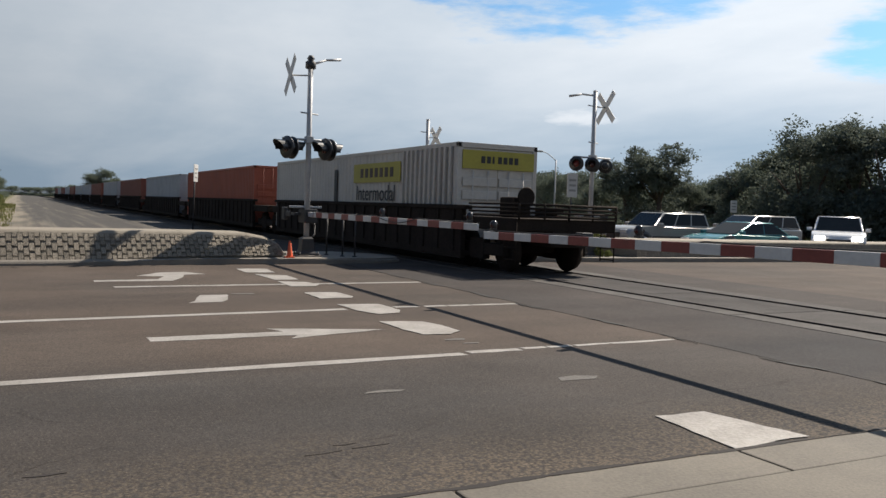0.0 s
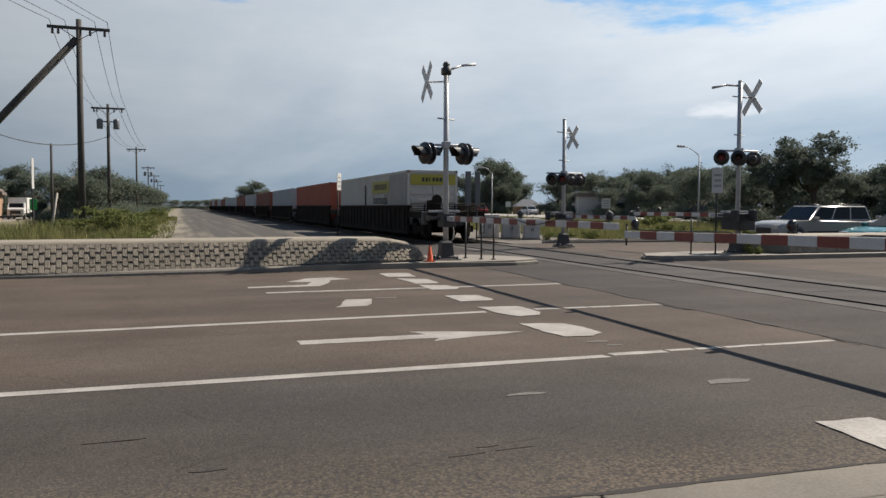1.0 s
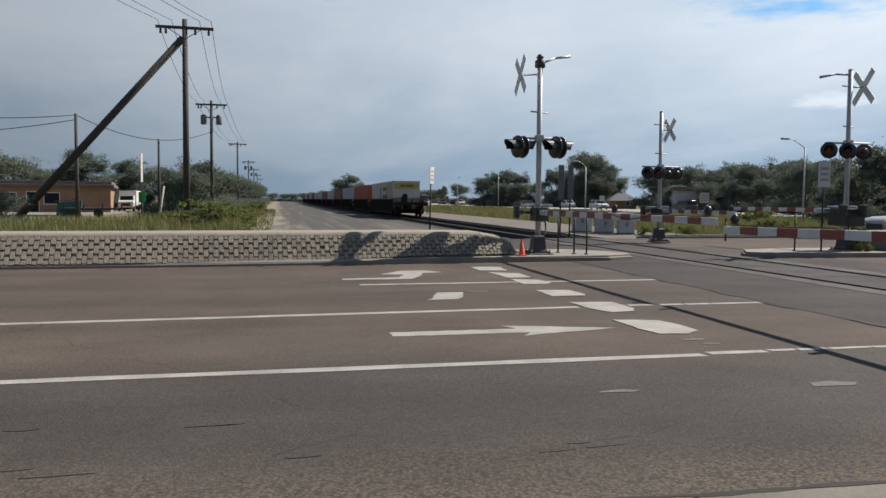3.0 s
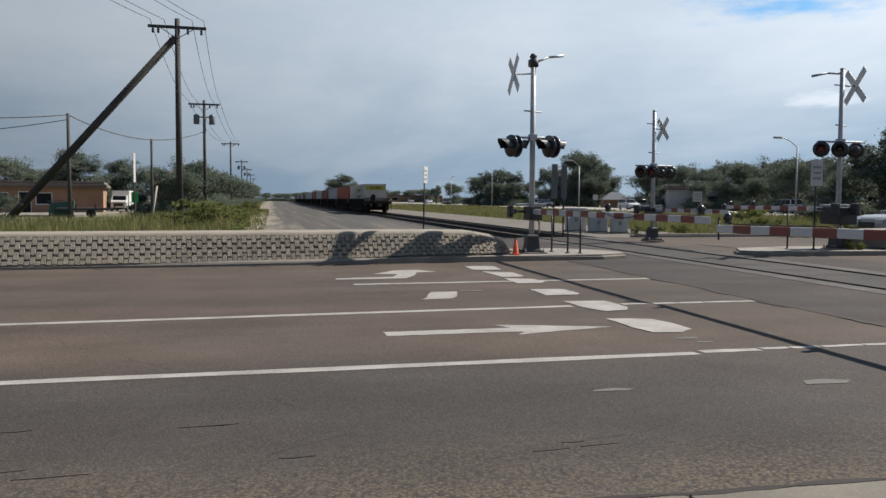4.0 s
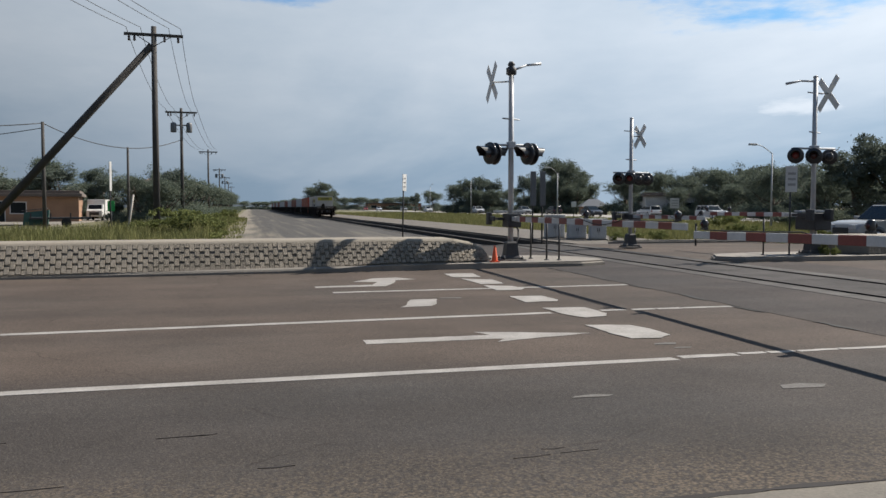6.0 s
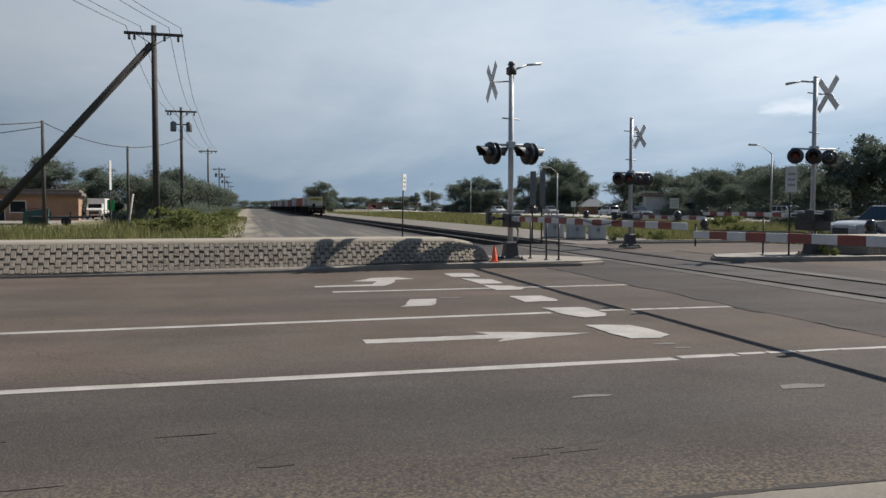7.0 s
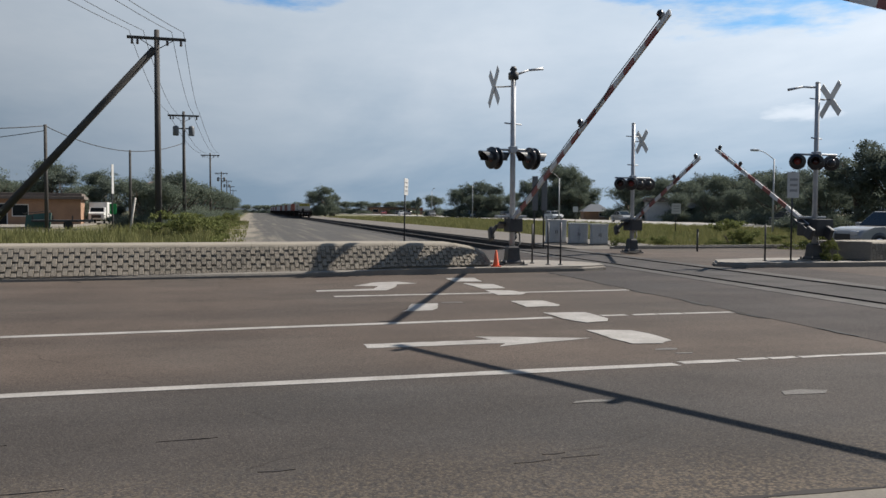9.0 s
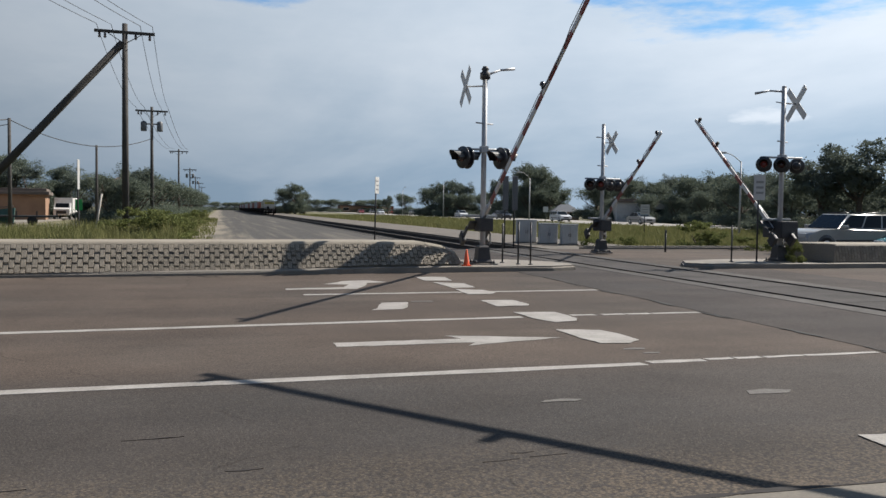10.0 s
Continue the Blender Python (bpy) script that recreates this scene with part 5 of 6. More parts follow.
# ---- utility poles and cables ----
def utility_pole(x, y, h, label, arms=((0.35, 2.4),), transformers=False, turn=0.0, r=0.15):
    th = thing("utility_pole", pose(x, y, -0.22, 0, 0, turn), label, "utility pole", "utility poles")
    bm = bmesh.new()
    tube(bm, (0, 0, 0), (0, 0, h), r, r * 0.72, 14)
    part("shaft", bm, M["wood"], th)
    for dz, w in arms:
        bm = bmesh.new()
        box(bm, -w / 2, w / 2, -0.13, -0.02, h - dz - 0.07, h - dz + 0.07, 0.012)
        arm = part("crossarm", bm, M["wood"], th)
        bm = bmesh.new()
        for s in (-1, 1):
            tube(bm, (s * w * 0.28, -0.08, h - dz - 0.07), (0, -0.14, h - dz - 0.55), 0.02, 0.02, 6)
        part("brace", bm, M["dark_steel"], arm)
        for fx in (-0.46, -0.36, 0.20, 0.46):
            bm = bmesh.new()
            lathe(bm, [(0.04, -0.32), (0.07, -0.27), (0.05, -0.2), (0.07, -0.14), (0.03, -0.07)], 8, pose(fx * w * 0.9, -0.075, h - dz))
            part("insulator", bm, M["porcelain"], arm)
    if transformers:
        for s in (-1, 1):
            bm = bmesh.new()
            lathe(bm, [(0.05, 0.0), (0.22, 0.02), (0.24, 0.1), (0.24, 0.7), (0.2, 0.78), (0.06, 0.85)], 14, pose(s * 0.62, 0, h - 2.0))
            box(bm, min(0, s * 0.62), max(0, s * 0.62), -0.05, 0.05, h - 1.45, h - 1.35)
            part("transformer", bm, M["transformer"], th, "grey pole transformer")
    return th


P1 = Vector((-4.40, 42.6, -0.1))
pole_1 = utility_pole(P1.x, P1.y, 10.25, "tall brown wooden utility pole with a slanting brace", ((0.42, 2.7),), turn=4, r=0.17)
bm = bmesh.new()
tube(bm, (-0.1, 0, 9.35), (-8.7, 3.2, 0.0), 0.17, 0.2, 12)
part("push_brace", bm, M["wood"], pole_1, "thick slanting wooden push brace")
P2 = Vector((-5.4, 72, -0.1))
utility_pole(P2.x, P2.y, 9.7, "wooden utility pole with two transformers", ((0.35, 2.5),), True, turn=3)
P3 = Vector((-5.7, 124, -0.1))
utility_pole(P3.x, P3.y, 9.8, "distant wooden utility pole", ((0.35, 2.6),), turn=3)
P4 = [Vector((-6.0, 178, 0)), Vector((-6.2, 225, 0)), Vector((-6.5, 275, 0)), Vector((-6.8, 330, 0))]
for k, p in enumerate(P4):
    utility_pole(p.x, p.y, 9.6, "distant wooden utility pole beside the bushes", ((0.35, 2.6),), k < 2, turn=3)
PL = Vector((*spot(-12.5, 58), -0.1))
utility_pole(PL.x, PL.y, 6.9, "short dark wooden service pole", (), r=0.13)
PM = Vector((*spot(-7.6, 66), -0.1))
utility_pole(PM.x, PM.y, 6.0, "thin wooden lamp pole by the yard", (), r=0.11)


def cable(name_label, a, b, sag, r=0.014, n=18):
    bm = bmesh.new()
    a, b = Vector(a), Vector(b)
    sweep(bm, [a.lerp(b, i / n) - Vector((0, 0, 4 * sag * (i / n) * (1 - i / n))) for i in range(n + 1)], r, 5)
    return tagged(part("overhead_cable", bm, M["cable"]), name_label, "cable", "overhead cables")


for dx in (-1.25, -0.6, 0.7, 1.25):
    cable("thin dark overhead cable between the poles", (P1.x + dx, P1.y - 0.1, 9.95), (P2.x + dx, P2.y - 0.1, 9.45), 0.7)
    cable("thin dark overhead cable between the poles", (P2.x + dx, P2.y - 0.1, 9.45), (P3.x + dx, P3.y - 0.1, 9.55), 0.8, 0.018)
    cable("thin dark overhead cable reaching over the road", (P1.x + dx, P1.y - 0.1, 9.95), (-13.0 + dx, 2.0, 11.6), 1.0)
cable("sagging dark service cable", (PL.x, PL.y, 6.6), (P2.x, P2.y, 6.9), 1.1, 0.03)
cable("sagging dark service cable", (PL.x, PL.y, 6.6), (-26, 45, 6.8), 0.8, 0.03)
cable("sagging dark service cable", (PL.x, PL.y, 6.3), (-30, 60, 5.6), 0.6, 0.025)


def street_light(x, y, h, reach, turn, label="thin grey street light with a curved arm"):
    th = thing("street_light", pose(x, y, -0.22, 0, 0, turn), label, "street light", "street lights")
    bm = bmesh.new()
    tube(bm, (0, 0, 0), (0, 0, h), 0.075, 0.045, 10)
    part("pole", bm, M["galv"], th)
    bm = bmesh.new()
    sweep(bm, [(-reach * i / 6, 0, h - 0.05 + 0.6 * math.sin(i / 6 * math.pi / 2)) for i in range(7)], 0.03, 8)
    part("arm", bm, M["galv"], th)
    bm = bmesh.new()
    box(bm, -reach - 0.55, -reach + 0.05, -0.12, 0.12, h + 0.48, h + 0.62, 0.04)
    part("lamp_head", bm, M["cabinet"], th)
    return th


street_light(*spot(34.6, 62), 5.3, 1.5, 10)
street_light(*spot(20.9, 85), 5.0, 1.0, 10)
street_light(*spot(15.0, 150), 6.3, 1.2, 100)
street_light(*spot(12.2, 200), 6.5, 1.2, 100)


def small_sign(x, y, h, w, bh, material, label, marks=True, lean=0.0, turn=0.0):
    th = thing("road_sign", pose(x, y, -0.22, 0, lean, turn), label, "sign", "roadside signs")
    bm = bmesh.new()
    tube(bm, (0, 0, 0), (0, 0, h), 0.035, 0.035, 8)
    part("post", bm, M["dark_steel"], th)
    bm = bmesh.new()
    box(bm, -w / 2, w / 2, -0.06, -0.038, h - bh, h, 0.006)
    face = part("sign_face", bm, material, th)
    if marks:
        for k in range(3):
            bm = bmesh.new()
            box(bm, -w * 0.32, w * 0.32, -0.066, -0.061, h - bh * (0.25 + 0.25 * k) - 0.03, h - bh * (0.25 + 0.25 * k) + 0.03)
            part("marking", bm, M["rail_grey"], face)
    return th


small_sign(*spot(10.3, 37.5), 3.05, 0.36, 0.75, M["white"], "narrow white sign on a leaning dark post beside the track", True, 2.0, 52)
small_sign(*spot(-8.7, 46), 3.9, 0.14, 1.5, M["white"], "narrow white marker on a thin post", False, 0.0, 52)
small_sign(*spot(-8.65, 47), 1.9, 0.35, 0.55, M["green"], "small green sign on a thin post", False)
small_sign(*spot(28.6, 60), 2.2, 0.7, 0.7, M["cabinet"], "pale square sign beyond the grass", True)
small_sign(*spot(30.0, 30.3), 1.0, 0.04, 0.1, M["dark_steel"], "thin steel fence post by the far kerb", False)
small_sign(*spot(46.2, 55), 2.6, 0.55, 0.75, M["white"], "white road sign before the trees", True)
small_sign(*spot(50.6, 60), 2.4, 0.45, 0.6, M["white"], "white road sign before the trees", True)
small_sign(*spot(22.0, 95), 2.2, 0.6, 0.6, M["white"], "white road sign beside the highway", False)
bm = bmesh.new()
tube(bm, (0, 0, 0), (0.35, 0, 2.2), 0.06, 0.05, 8)
ob = tagged(part("leaning_post", bm, M["pale_wood"]), "pale wooden post leaning among the weeds", "post")
ob.matrix_basis = pose(*spot(-7.75, 45), -0.22)


# ---- buildings ----
def house(x, y, turn, w, d, h, wall, roof, label, windows=(), flat=True, door=None):
    th = thing("building", pose(x, y, -0.22, 0, 0, turn), label, "building", "buildings")
    bm = bmesh.new()
    t = 0.25
    # front wall with openings cut through, then the other walls
    xs = sorted({-w / 2, w / 2, *[c - ww / 2 for c, ww, z0, z1 in windows], *[c + ww / 2 for c, ww, z0, z1 in windows]})
    for a, b in zip(xs, xs[1:]):
        mid = (a + b) / 2
        hole = [(z0, z1) for c, ww, z0, z1 in windows if abs(mid - c) < ww / 2]
        if hole:
            z0, z1 = hole[0]
            if z0 > 0.05:
                box(bm, a, b, -d / 2, -d / 2 + t, 0, z0)
            box(bm, a, b, -d / 2, -d / 2 + t, z1, h)
        else:
            box(bm, a, b, -d / 2, -d / 2 + t, 0, h)
    box(bm, -w / 2, w / 2, d / 2 - t, d / 2, 0, h)
    for s in (-1, 1):
        box(bm, s * w / 2 - (t if s > 0 else 0), s * w / 2 + (t if s < 0 else 0), -d / 2 + t, d / 2 - t, 0, h)
    part("wall", bm, wall, th)
    bm = bmesh.new()
    if flat:
        box(bm, -w / 2 - 0.35, w / 2 + 0.35, -d / 2 - 0.5, d / 2 + 0.35, h, h + 0.32, 0.04)
        box(bm, -w / 2 - 0.1, w / 2 + 0.1, -d / 2 + 0.4, d / 2, h + 0.32, h + 0.62, 0.04)
    else:
        v = [bm.verts.new(p) for p in ((-w / 2 - 0.4, -d / 2 - 0.4, h), (w / 2 + 0.4, -d / 2 - 0.4, h), (w / 2 + 0.4, d / 2 + 0.4, h), (-w / 2 - 0.4, d / 2 + 0.4, h), (-w / 2 - 0.4 + d * 0.4, 0, h + d * 0.3), (w / 2 + 0.4 - d * 0.4, 0, h + d * 0.3))]
        for q in ((0, 1, 5, 4), (1, 2, 5), (2, 3, 4, 5), (3, 0, 4), (3, 2, 1, 0)):
            bm.faces.new([v[i] for i in q])
    part("roof", bm, roof, th)
    for c, ww, z0, z1 in windows:
        bm = bmesh.new()
        y0 = -d / 2 + 0.04
        for a, b, e, f in ((c - ww / 2, c + ww / 2, z0, z0 + 0.08), (c - ww / 2, c + ww / 2, z1 - 0.08, z1), (c - ww / 2, c - ww / 2 + 0.08, z0 + 0.08, z1 - 0.08), (c + ww / 2 - 0.08, c + ww / 2, z0 + 0.08, z1 - 0.08)):
            box(bm, a, b, y0, y0 + 0.08, e, f)
        win = part("window" if z0 > 0.3 else "door", bm, M["white"], th)
        bm = bmesh.new()
        box(bm, c - ww / 2 + 0.08, c + ww / 2 - 0.08, y0 + 0.03, y0 + 0.05, z0 + 0.08, z1 - 0.08)
        part("pane", bm, M["glass"], win)
    return th


house(*spot(-17.6, 96), 8, 24, 9, 2.6, M["brick"], M["roof"], "long low brick building with flat brown roof", ((-7, 1.6, 0.9, 2.1), (-1.0, 1.6, 0.9, 2.1), (3.0, 1.0, 0.9, 2.1), (4.9, 1.2, 0, 2.2), (6.6, 1.5, 0.9, 2.1)))
house(*spot(-5.6, 120), 0, 8, 7, 3.4, M["brick"], M["roof"], "dark brown house behind the bushes", ((0, 1.2, 1, 2.2),), False)
house(*spot(23.3, 170), -15, 5, 5, 1.7, M["brick"], M["transformer"], "small brown house with a pitched roof", ((1.2, 1.4, 0.7, 1.6),), False)
house(*spot(31.5, 150), -20, 26, 9, 3.4, M["cabinet"], M["roof"], "long pale house among the trees", ((-6, 2, 1, 2.4), (0, 2, 1, 2.4), (6, 2, 1, 2.4)))
house(*spot(8.9, 430), 0, 16, 10, 3.2, M["brick"], M["roof"], "far low red building beyond the fields", ((-5, 3, 1, 2.6), (4, 3, 1, 2.6)))
house(*spot(10.6, 460), 0, 14, 10, 3.2, M["box_rust"], M["roof"], "far low red building beyond the fields", ((-3, 3, 1, 2.6),))


def box_truck():
    x, y = spot(-9.5, 98)
    th = thing("box_truck", pose(x, y, -0.08, 0, 0, -88) @ Matrix.Diagonal((0.82, 0.82, 0.82, 1)), "white box truck parked in the yard", "truck")
    bm = bmesh.new()
    box(bm, -4.2, 0.4, -1.1, 1.1, 0.75, 2.75, 0.04)
    part("cargo_box", bm, M["white"], th)
    bm = bmesh.new()
    prof = [(0.5, 0.5), (0.5, 2.1), (1.3, 2.1), (1.75, 1.45), (2.4, 1.3), (2.5, 0.5)]
    a = [bm.verts.new((px, -0.95, pz)) for px, pz in prof]
    b = [bm.verts.new((px, 0.95, pz)) for px, pz in prof]
    bm.faces.new(a); bm.faces.new(b[::-1])
    for i in range(len(a)):
        bm.faces.new((a[(i + 1) % len(a)], a[i], b[i], b[(i + 1) % len(a)]))
    bmesh.ops.bevel(bm, geom=list(bm.edges), offset=0.05, segments=2, affect="EDGES")
    cab = part("cab", bm, M["white"], th)
    bm = bmesh.new()
    v = [bm.verts.new(p) for p in ((1.345, -0.8, 2.05), (1.345, 0.8, 2.05), (1.755, 0.8, 1.50), (1.755, -0.8, 1.50))]
    bm.faces.new(v[::-1])
    bmesh.ops.solidify(bm, geom=list(bm.faces), thickness=-0.02)
    part("windscreen", bm, M["glass"], cab)
    bm = bmesh.new()
    box(bm, 2.46, 2.53, -0.6, 0.6, 0.7, 1.1, 0.01)
    part("grille", bm, M["black"], cab)
    for wx in (-3.2, 1.7):
        for s in (-1, 1):
            bm = bmesh.new()
            lathe(bm, [(0.15, -0.12), (0.4, -0.12), (0.42, 0.0), (0.4, 0.12), (0.15, 0.12)], 18, pose(wx, s * 0.9, 0.42, 90))
            part("wheel", bm, M["tyre"], th)
    return th


box_truck()


def dumpster():
    x, y = spot(-13.0, 74)
    th = thing("dumpster", pose(x, y, -0.22, 0, 0, 10), "dark green steel dumpster beside the yard", "dumpster")
    bm = bmesh.new()
    prof = [(-0.9, 0.15), (0.9, 0.15), (1.0, 1.35), (-0.8, 1.15)]
    a = [bm.verts.new((px, -0.7, pz)) for px, pz in prof]
    b = [bm.verts.new((px, 0.7, pz)) for px, pz in prof]
    bm.faces.new(a); bm.faces.new(b[::-1])
    for i in range(4):
        bm.faces.new((a[(i + 1) % 4], a[i], b[i], b[(i + 1) % 4]))
    bmesh.ops.bevel(bm, geom=list(bm.edges), offset=0.04, segments=2, affect="EDGES")
    part("bin", bm, M["dumpster"], th)
    bm = bmesh.new()
    box(bm, -0.86, 1.02, -0.74, 0.74, 1.32, 1.38, 0.02, pose(0, 0, 0.02, 0, -6))
    part("lid", bm, M["black"], th)
    for s in (-1, 1):
        bm = bmesh.new()
        box(bm, -0.4, 0.5, s * 0.78 - 0.05, s * 0.78 + 0.05, 0.65, 0.8, 0.01)
        part("fork_pocket", bm, M["dumpster"], th)


dumpster()


def flatbed_trailer():
    x, y = spot(-11.6, 72)
    th = thing("flatbed_trailer", pose(x, y, -0.22, 0, 0, 12), "dark low flatbed trailer standing in the weeds", "trailer")
    bm = bmesh.new()
    box(bm, -2.2, 2.2, -0.9, 0.9, 0.62, 0.78, 0.02)
    part("deck", bm, M["dark_steel"], th)
    for px in (-2.1, -0.7, 0.7, 2.1):
        bm = bmesh.new()
        box(bm, px - 0.05, px + 0.05, -0.92, -0.84, 0.78, 1.12, 0.01)
        part("stake", bm, M["dark_steel"], th)
    for s in (-1, 1):
        bm = bmesh.new()
        lathe(bm, [(0.12, -0.1), (0.33, -0.1), (0.36, 0), (0.33, 0.1), (0.12, 0.1)], 16, pose(0.4, s * 0.8, 0.36, 90))
        part("wheel", bm, M["tyre"], th)


flatbed_trailer()


# ---- trees, shrubs, grass ----
def foliage_mesh(name, material, seed, h, w, clumps, leaves, size, base=0.18, squat=1.0, lobes=12):
    """A crown of small leaf blades in clumps, set on several uneven lobes, with gaps between them."""
    rng = np.random.default_rng(seed)
    lz = rng.uniform(base + 0.06, 0.86, lobes)
    lz[0] = 0.84
    la = rng.uniform(0, 2 * math.pi, lobes) + np.arange(lobes) * 2.4
    lr = w * 0.34 * np.sqrt(rng.uniform(0.1, 1, lobes)) * (1.15 - 0.75 * np.abs(lz - 0.5))
    lr[0] *= 0.5
    lc = np.stack([lr * np.cos(la), lr * np.sin(la), lz * h], 1)
    ls = np.stack([w * rng.uniform(0.16, 0.27, lobes), w * rng.uniform(0.16, 0.27, lobes), h * rng.uniform(0.12, 0.20, lobes)], 1)
    if base < 0.12:
        lw = 0.38 if base < 0.05 else 0.26
        low = np.stack([w * lw * np.cos(np.arange(6) * 1.05), w * lw * np.sin(np.arange(6) * 1.05), (0.16 if base < 0.05 else 0.26) * h * rng.uniform(0.8, 1.3, 6)], 1)
        lc = np.concatenate([lc, low]); ls = np.concatenate([ls, np.tile([[w * 0.2, w * 0.2, h * 0.16]], (6, 1))])
    k = rng.integers(0, len(lc), clumps)
    d = rng.normal(0, 1, (clumps, 3)); d /= np.linalg.norm(d, axis=1)[:, None]
    centre = lc[k] + d * ls[k] * rng.uniform(0.25, 1.06, clumps)[:, None]
    spread = rng.uniform(0.022, 0.055, clumps) * w
    idx = np.repeat(np.arange(clumps), leaves)
    n = len(idx)
    p = centre[idx] + rng.normal(0, 1, (n, 3)) * spread[idx, None] * np.array([1, 1, 0.7 * squat])
    p[:, 2] = np.maximum(p[:, 2], 0.02)
    a = rng.normal(0, 1, (n, 3)); a /= np.linalg.norm(a, axis=1)[:, None]
    b = np.cross(a, rng.normal(0, 1, (n, 3))); b /= np.linalg.norm(b, axis=1)[:, None]
    s = rng.uniform(0.6, 1.4, n)[:, None] * size
    v = np.stack([p - a * s, p + b * s * 0.5, p + a * s, p - b * s * 0.5], 1).reshape(-1, 3)
    me = bpy.data.meshes.new(name)
    me.from_pydata(v.tolist(), [], np.arange(4 * n).reshape(-1, 4).tolist())
    me.materials.append(material)
    return me


def make_tree(seed, h, w, material, clumps=150, leaves=34, size=0.16, base=0.18):
    th = thing("tree", pose(0, 0, 0), "broad dark green leafy tree with uneven crown", "tree", "trees")
    rng = random.Random(seed)
    bm = bmesh.new()
    tube(bm, (0, 0, -0.1), (0.05 * h * rng.uniform(-1, 1), 0.03 * h, h * 0.42), 0.034 * h, 0.02 * h, 10)
    for k in range(7):
        a = k * 2.4 + rng.random()
        z = h * rng.uniform(0.2, 0.42)
        e = Vector((math.cos(a) * w * 0.33, math.sin(a) * w * 0.33, h * rng.uniform(0.55, 0.85)))
        m1 = Vector((0, 0, z)).lerp(e, 0.5) + Vector((0, 0, -0.04 * h))
        tube(bm, (0, 0, z), m1, 0.015 * h, 0.010 * h, 7)
        tube(bm, m1, e, 0.010 * h, 0.003 * h, 6)
    part("trunk", bm, M["bark"], th)
    crown = new("crown", foliage_mesh("crown", material, seed, h, w, clumps, leaves, size, base))
    crown.parent = th
    return th


TREES = [make_tree(11, 9.0, 7.6, LEAF[0], 760, 38, 0.12, 0.06), make_tree(12, 9.0, 6.6, LEAF[1], 700, 38, 0.115, 0.06), make_tree(13, 9.0, 9.5, LEAF[0], 640, 38, 0.13, 0.02), make_tree(14, 9.0, 5.6, LEAF[1], 420, 36, 0.11, 0.15)]


def plant_tree(k, bearing, distance, h, wide=1.0, spin=0):
    s = h / 9.0
    x, y = spot(bearing, distance)
    m = pose(x, y, -0.24, 0, 0, spin or (bearing * 37) % 360) @ Matrix.Diagonal((s * wide, s * wide, s, 1))
    return copy_thing(TREES[k], m)


# big dark trees beyond the waiting cars
for k, b, d, h in ((2, 37.6, 74, 4.6), (3, 39.6, 66, 6.7), (3, 41.5, 65, 7.0), (2, 43.2, 76, 4.4), (2, 44.8, 80, 5.0), (3, 46.4, 74, 5.4), (2, 47.6, 72, 6.4), (0, 49.0, 66, 6.9), (1, 50.4, 58, 7.7), (2, 51.4, 66, 7.2), (0, 53.2, 60, 7.9), (1, 55.0, 58, 8.0), (2, 57.5, 60, 8.4), (0, 60, 60, 8.4), (2, 63, 62, 8), (2, 45.5, 92, 5.6), (2, 48.5, 90, 6.4), (2, 52.3, 82, 8.0), (1, 36.6, 95, 6.0), (2, 34.6, 105, 6.0)):
    plant_tree(k, b, d, h, 1.15)
# dense low growth under them
for b, d, h in ((36.8, 80, 3.6), (38.4, 78, 3.2), (39.8, 80, 3.9), (41.2, 77, 3.3), (42.5, 82, 3.8), (44.0, 79, 3.4), (45.6, 82, 3.8), (46.8, 78, 3.2), (40.5, 90, 4.4), (43.4, 94, 4.6)):
    plant_tree(2, b, d, h, 1.5)
# tree belt beyond the highway
for k, b, far, h in ((2, 25.4, 70, 7.0), (0, 26.3, 76, 8.4), (2, 27.2, 72, 7.6), (1, 28.2, 80, 8.6), (2, 29.2, 72, 7.0), (1, 30.1, 78, 8.4), (0, 31.0, 74, 7.4), (2, 31.9, 72, 7.4), (1, 32.8, 78, 8.4), (2, 33.8, 72, 7.0), (0, 34.6, 74, 7.8), (2, 35.8, 72, 7.4), (1, 36.9, 76, 7.0), (2, 26.7, 67, 4.4), (2, 28.7, 67, 4.8), (2, 30.6, 67, 4.6), (2, 32.5, 67, 4.8), (2, 34.3, 67, 4.6), (2, 36.4, 67, 4.8)):
    plant_tree(k, b, far / math.sin(radians(b)), h, 1.1)
# round trees behind the median mast
for k, b, d, h in ((2, 19.4, 200, 9.0), (0, 20.5, 190, 12.4), (0, 21.6, 190, 11.6), (1, 18.9, 205, 9.4), (0, 22.5, 192, 10.0), (2, 20.9, 186, 7.0), (2, 22.2, 186, 6.6), (1, 21.1, 196, 12.6)):
    plant_tree(k, b, d, h, 0.95)
for k, b, d, h in ((2, 14.1, 210, 7.2), (0, 14.8, 205, 8.4), (0, 15.7, 205, 9.0), (1, 16.6, 200, 8.2), (2, 15.2, 198, 5.6), (2, 16.3, 196, 5.6), (2, 1.0, 520, 5.0), (2, 1.8, 500, 5.2), (2, 2.5, 480, 5.6), (2, 3.3, 430, 6.0), (2, -0.4, 560, 5.5), (2, 0.4, 540, 5.0), (2, 12.4, 260, 6.6), (3, 11.2, 280, 6.4), (2, 17.6, 215, 6.4), (0, 4.9, 250, 9.0), (2, 4.3, 255, 7.5), (1, 5.5, 258, 7.0), (2, 7.2, 420, 6.5), (2, 8.2, 430, 6.0), (2, 9.3, 430, 6.5), (2, 10.4, 420, 6.8), (2, 6.3, 480, 7)):
    plant_tree(k, b, d, h, 1.1 if d < 300 else 1.9)
